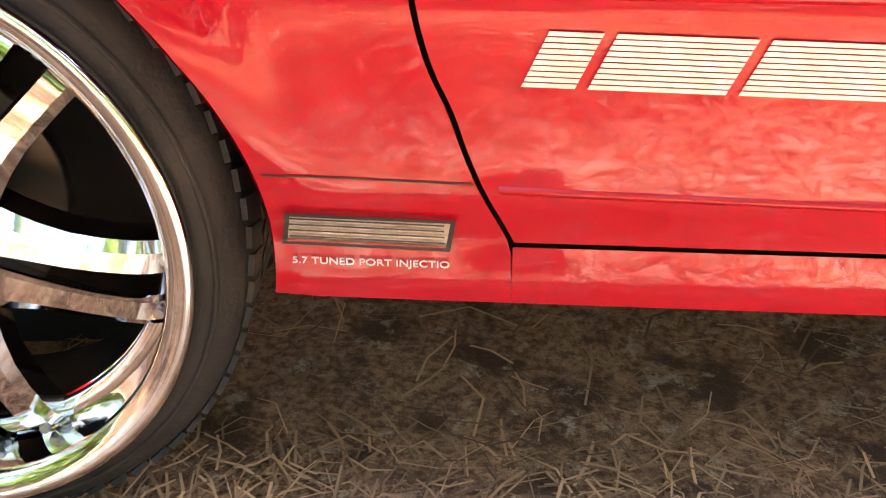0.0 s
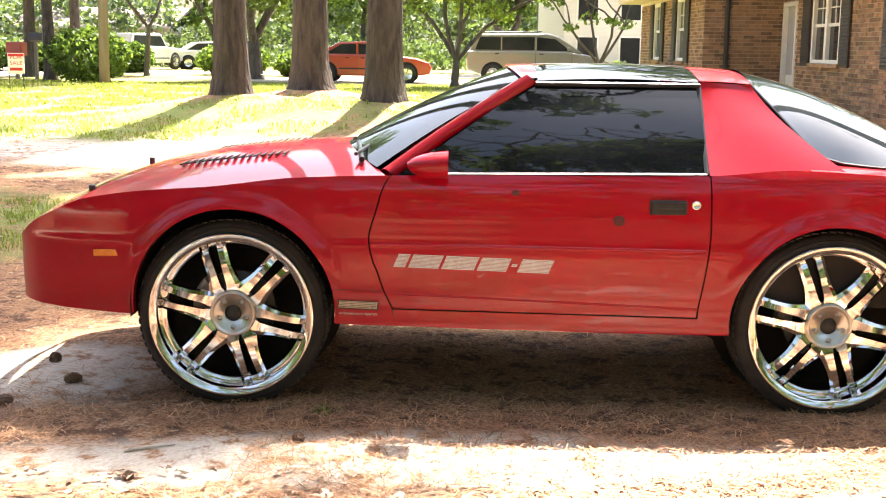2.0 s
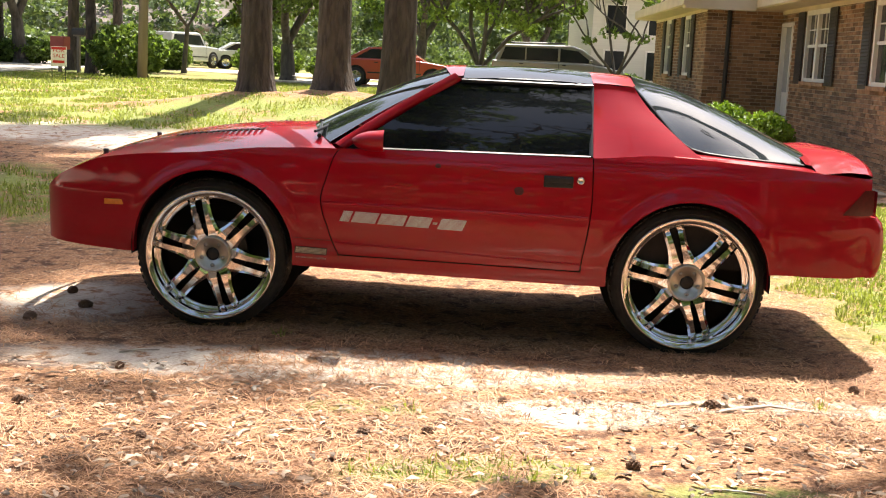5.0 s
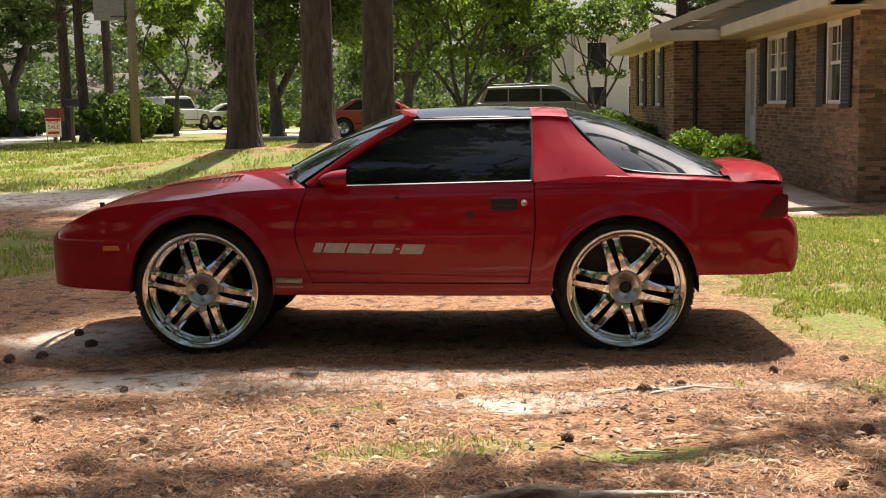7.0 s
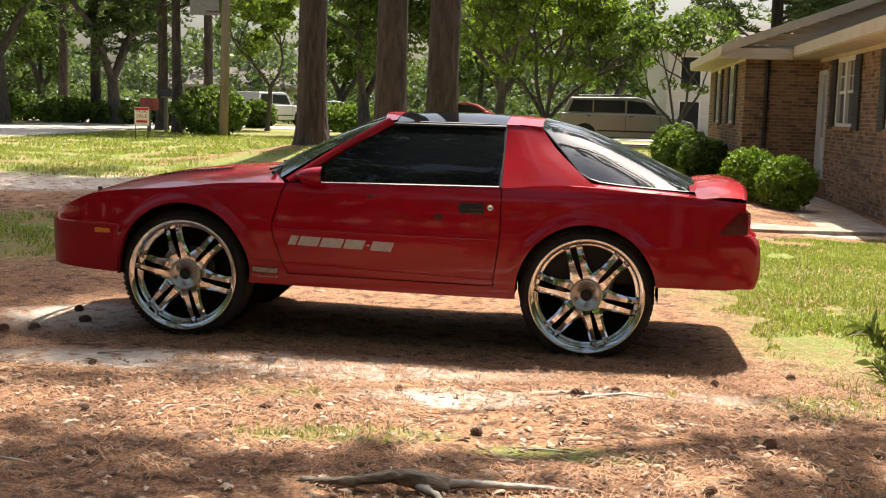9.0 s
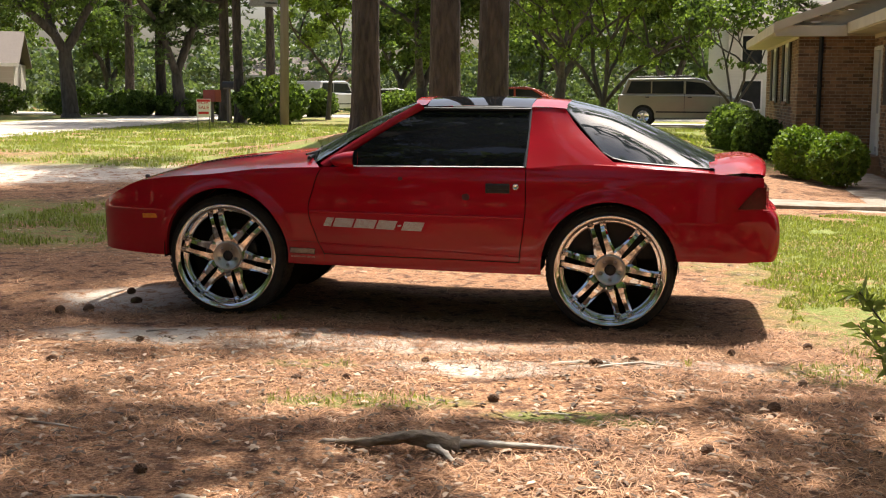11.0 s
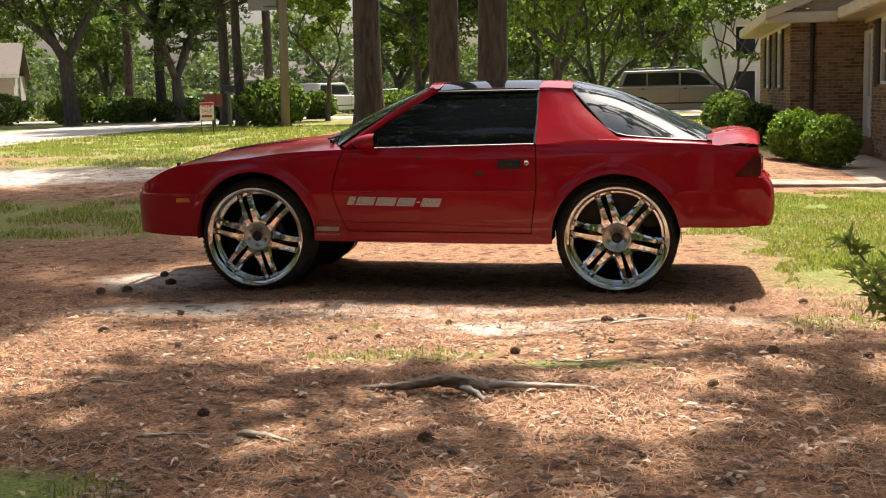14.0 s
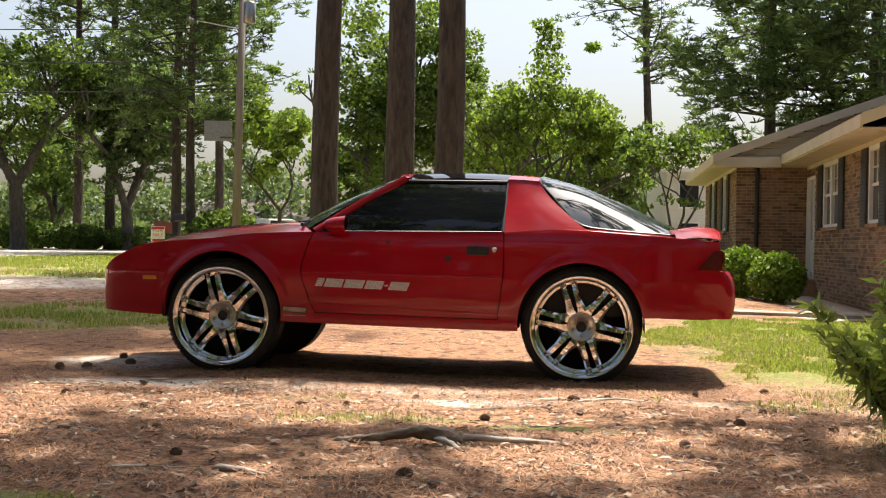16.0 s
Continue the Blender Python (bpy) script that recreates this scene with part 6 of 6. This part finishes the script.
for i, (x, y) in enumerate(((0.42, -0.12), (3.05, -0.95), (4.0, -0.9), (4.3, -3.4), (4.15, -2.9), (4.6, -3.2), (4.9, -2.6))):
    tuft(x, y, 200 + i, 30 if i < 3 else 160, 0.05 if i < 3 else 0.2, 0.05 if i < 3 else 0.2)


def pine_cone(x, y, s, seed):
    """A fallen cone: overlapping scales round a core."""
    rng = np.random.default_rng(seed)
    t = thing("pine_cone", x, y, ground_z(x, y) + 0.018 * s, "open brown pine cone lying on the needles", "pine cone", "pine cones")
    bm = bmesh.new()
    m = pose(0, 0, 0, 80 + 20 * rng.random(), 0, 360 * rng.random())
    for k in range(46):
        u = k / 46
        a = k * 2.4
        r = 0.026 * s * math.sin(math.pi * (0.1 + 0.85 * u)) ** 0.8
        p = m @ Vector((r * math.cos(a), r * math.sin(a), (u - 0.5) * 0.075 * s))
        d = m.to_3x3() @ Vector((math.cos(a), math.sin(a), 0.5))
        k2 = Matrix.Translation(p) @ d.to_track_quat("Z", "Y").to_matrix().to_4x4() @ Matrix.Diagonal((0.016 * s, 0.012 * s, 0.012 * s, 1))
        bmesh.ops.create_cube(bm, size=1, matrix=k2)
    part("cone_body", bm, CONE, t)


for i, (x, y, s) in enumerate(((0.35, -0.45, 1.2), (2.55, -1.02, 1.4), (2.75, -0.9, 1.1), (3.44, -1.82, 1.5), (3.62, -1.3, 1.2), (1.30, -1.68, 1.0), (1.05, -1.75, 1.0), (2.1, -1.9, 1.1), (3.3, -0.6, 1.1), (0.2, -1.9, 1.1), (-0.98, -0.03, 1.6), (-1.15, -0.1, 1.6), (-0.8, 0.35, 1.5), (-1.0, 0.7, 1.4),
                              (1.95, -3.6, 1.3), (3.1, -2.6, 1.2), (2.6, -1.6, 0.9), (0.55, -2.6, 1.1), (-0.4, -1.6, 1.2), (3.9, -1.9, 1.2), (0.9, -3.3, 1.1), (1.6, -1.1, 0.9), (-0.2, -0.9, 1.0), (3.75, -0.35, 1.1))):
    pine_cone(x, y, s * 0.62, 300 + i)


def stick(name, pts, r, label, mat=DEADWOOD, category="stick", seed=0):
    """A fallen stick or root lying along a line."""
    x0, y0 = pts[0][:2]
    t = thing(name, x0, y0, ground_z(x0, y0), label, category, "fallen wood")
    verts, faces, nseg = [], [], 8
    fine = []
    for (ax, ay, az), (bx, by, bz) in zip(pts, pts[1:]):
        for k in range(4):
            fine.append(Vector((lerp(ax, bx, k / 4), lerp(ay, by, k / 4), lerp(az, bz, k / 4))))
    fine.append(Vector(pts[-1]))
    for i, p in enumerate(fine):
        d = (fine[min(i + 1, len(fine) - 1)] - fine[max(i - 1, 0)]).normalized()
        s = d.cross(Vector((0, 0, 1))).normalized()
        u = s.cross(d)
        taper = (1 - 0.75 * i / len(fine)) * (0.35 if i == 0 else 1)
        for k in range(nseg):
            a = 2 * math.pi * k / nseg
            rr = r * taper * (1 + 0.7 * noise.noise((i * 0.9, k * 1.1, seed)))
            q = p + s * rr * math.cos(a) + u * rr * math.sin(a) * 0.7
            verts.append((q.x - x0, q.y - y0, q.z + r * taper * 0.35))
        if i:
            o = (i - 1) * nseg
            faces += [(o + k, o + (k + 1) % nseg, o + nseg + (k + 1) % nseg, o + nseg + k) for k in range(nseg)]
    faces.append(tuple(range(nseg)))
    faces.append(tuple(len(verts) - 1 - k for k in range(nseg)))
    mesh_raw("wood", verts, faces, mat, t, soft=True)


stick("surface_root", [(2.10, -2.80, -0.01), (1.99, -2.82, 0.03), (1.86, -2.84, 0.045), (1.72, -2.84, 0.02), (1.56, -2.80, 0.0)], 0.06, "low brown root hump standing out of the soil", material("root_bark", (0.30, 0.235, 0.17), 0.95, second=(0.13, 0.09, 0.06), scale=22, amount=0.9, bump=0.8, bump_scale=45, stretch=(0.5, 1, 1)), "root", 3)
stick("surface_root", [(1.92, -2.84, 0.03), (2.08, -2.80, 0.03), (2.25, -2.75, 0.02), (2.42, -2.72, 0.014), (2.62, -2.68, 0.0)], 0.03, "pale weathered root standing out of the soil", category="root", seed=4)
stick("surface_root", [(1.96, -2.85, 0.03), (2.05, -2.92, 0.02), (2.11, -3.0, 0.0)], 0.024, "pale weathered root standing out of the soil", category="root", seed=8)
stick("surface_root", [(1.47, -2.76, 0.0), (1.56, -2.77, 0.012), (1.66, -2.79, 0.0)], 0.018, "pale weathered root standing out of the soil", category="root", seed=9)
stick("fallen_branch", [(2.30, -1.05, 0.0), (2.5, -0.98, 0.01), (2.7, -1.0, 0.01), (2.95, -0.95, 0.0)], 0.022, "weathered pale branch on the litter", seed=5)
stick("fallen_branch", [(2.55, -1.10, 0.0), (2.8, -1.02, 0.02), (3.15, -1.05, 0.0)], 0.014, "weathered pale branch on the litter", seed=6)
for i, (x, y, a, ln, r) in enumerate(((0.56, -1.85, 70, 0.16, 0.012), (0.70, -1.75, 20, 0.18, 0.008), (0.95, -0.95, 10, 0.16, 0.012), (0.1, -2.75, -10, 0.3, 0.01), (2.35, -2.1, -5, 0.22, 0.008), (1.15, -3.55, -20, 0.28, 0.022), (0.75, -3.65, 12, 0.3, 0.012), (3.0, -1.55, 5, 0.2, 0.01), (-0.3, -0.6, 30, 0.2, 0.01), (1.0, -1.05, 40, 0.12, 0.01), (3.6, -2.2, 0, 0.25, 0.008), (0.5, -1.2, 80, 0.1, 0.012))):
    ca, sa = math.cos(radians(a)), math.sin(radians(a))
    stick("fallen_stick", [(x, y, 0.004), (x + ca * ln * 0.5 - sa * 0.02, y + sa * ln * 0.5, 0.008), (x + ca * ln, y + sa * ln, 0.003)], r, "short dry stick on the needles", seed=10 + i)

# ---------------------------------------------------------------- bricks, last
courses("y", HY0, HX, 15.0, [], wall_side, (HX, 8.0, 0.0, TOP))
courses("x", HX, HY0 + 0.033, WY0, MAIN_OPEN, wall_front, None)
courses("y", WY0, WX, HX, [], wall_porch, None)
courses("x", WX, WY0 + 0.033, HY1, WING_OPEN, wall_wing, None)
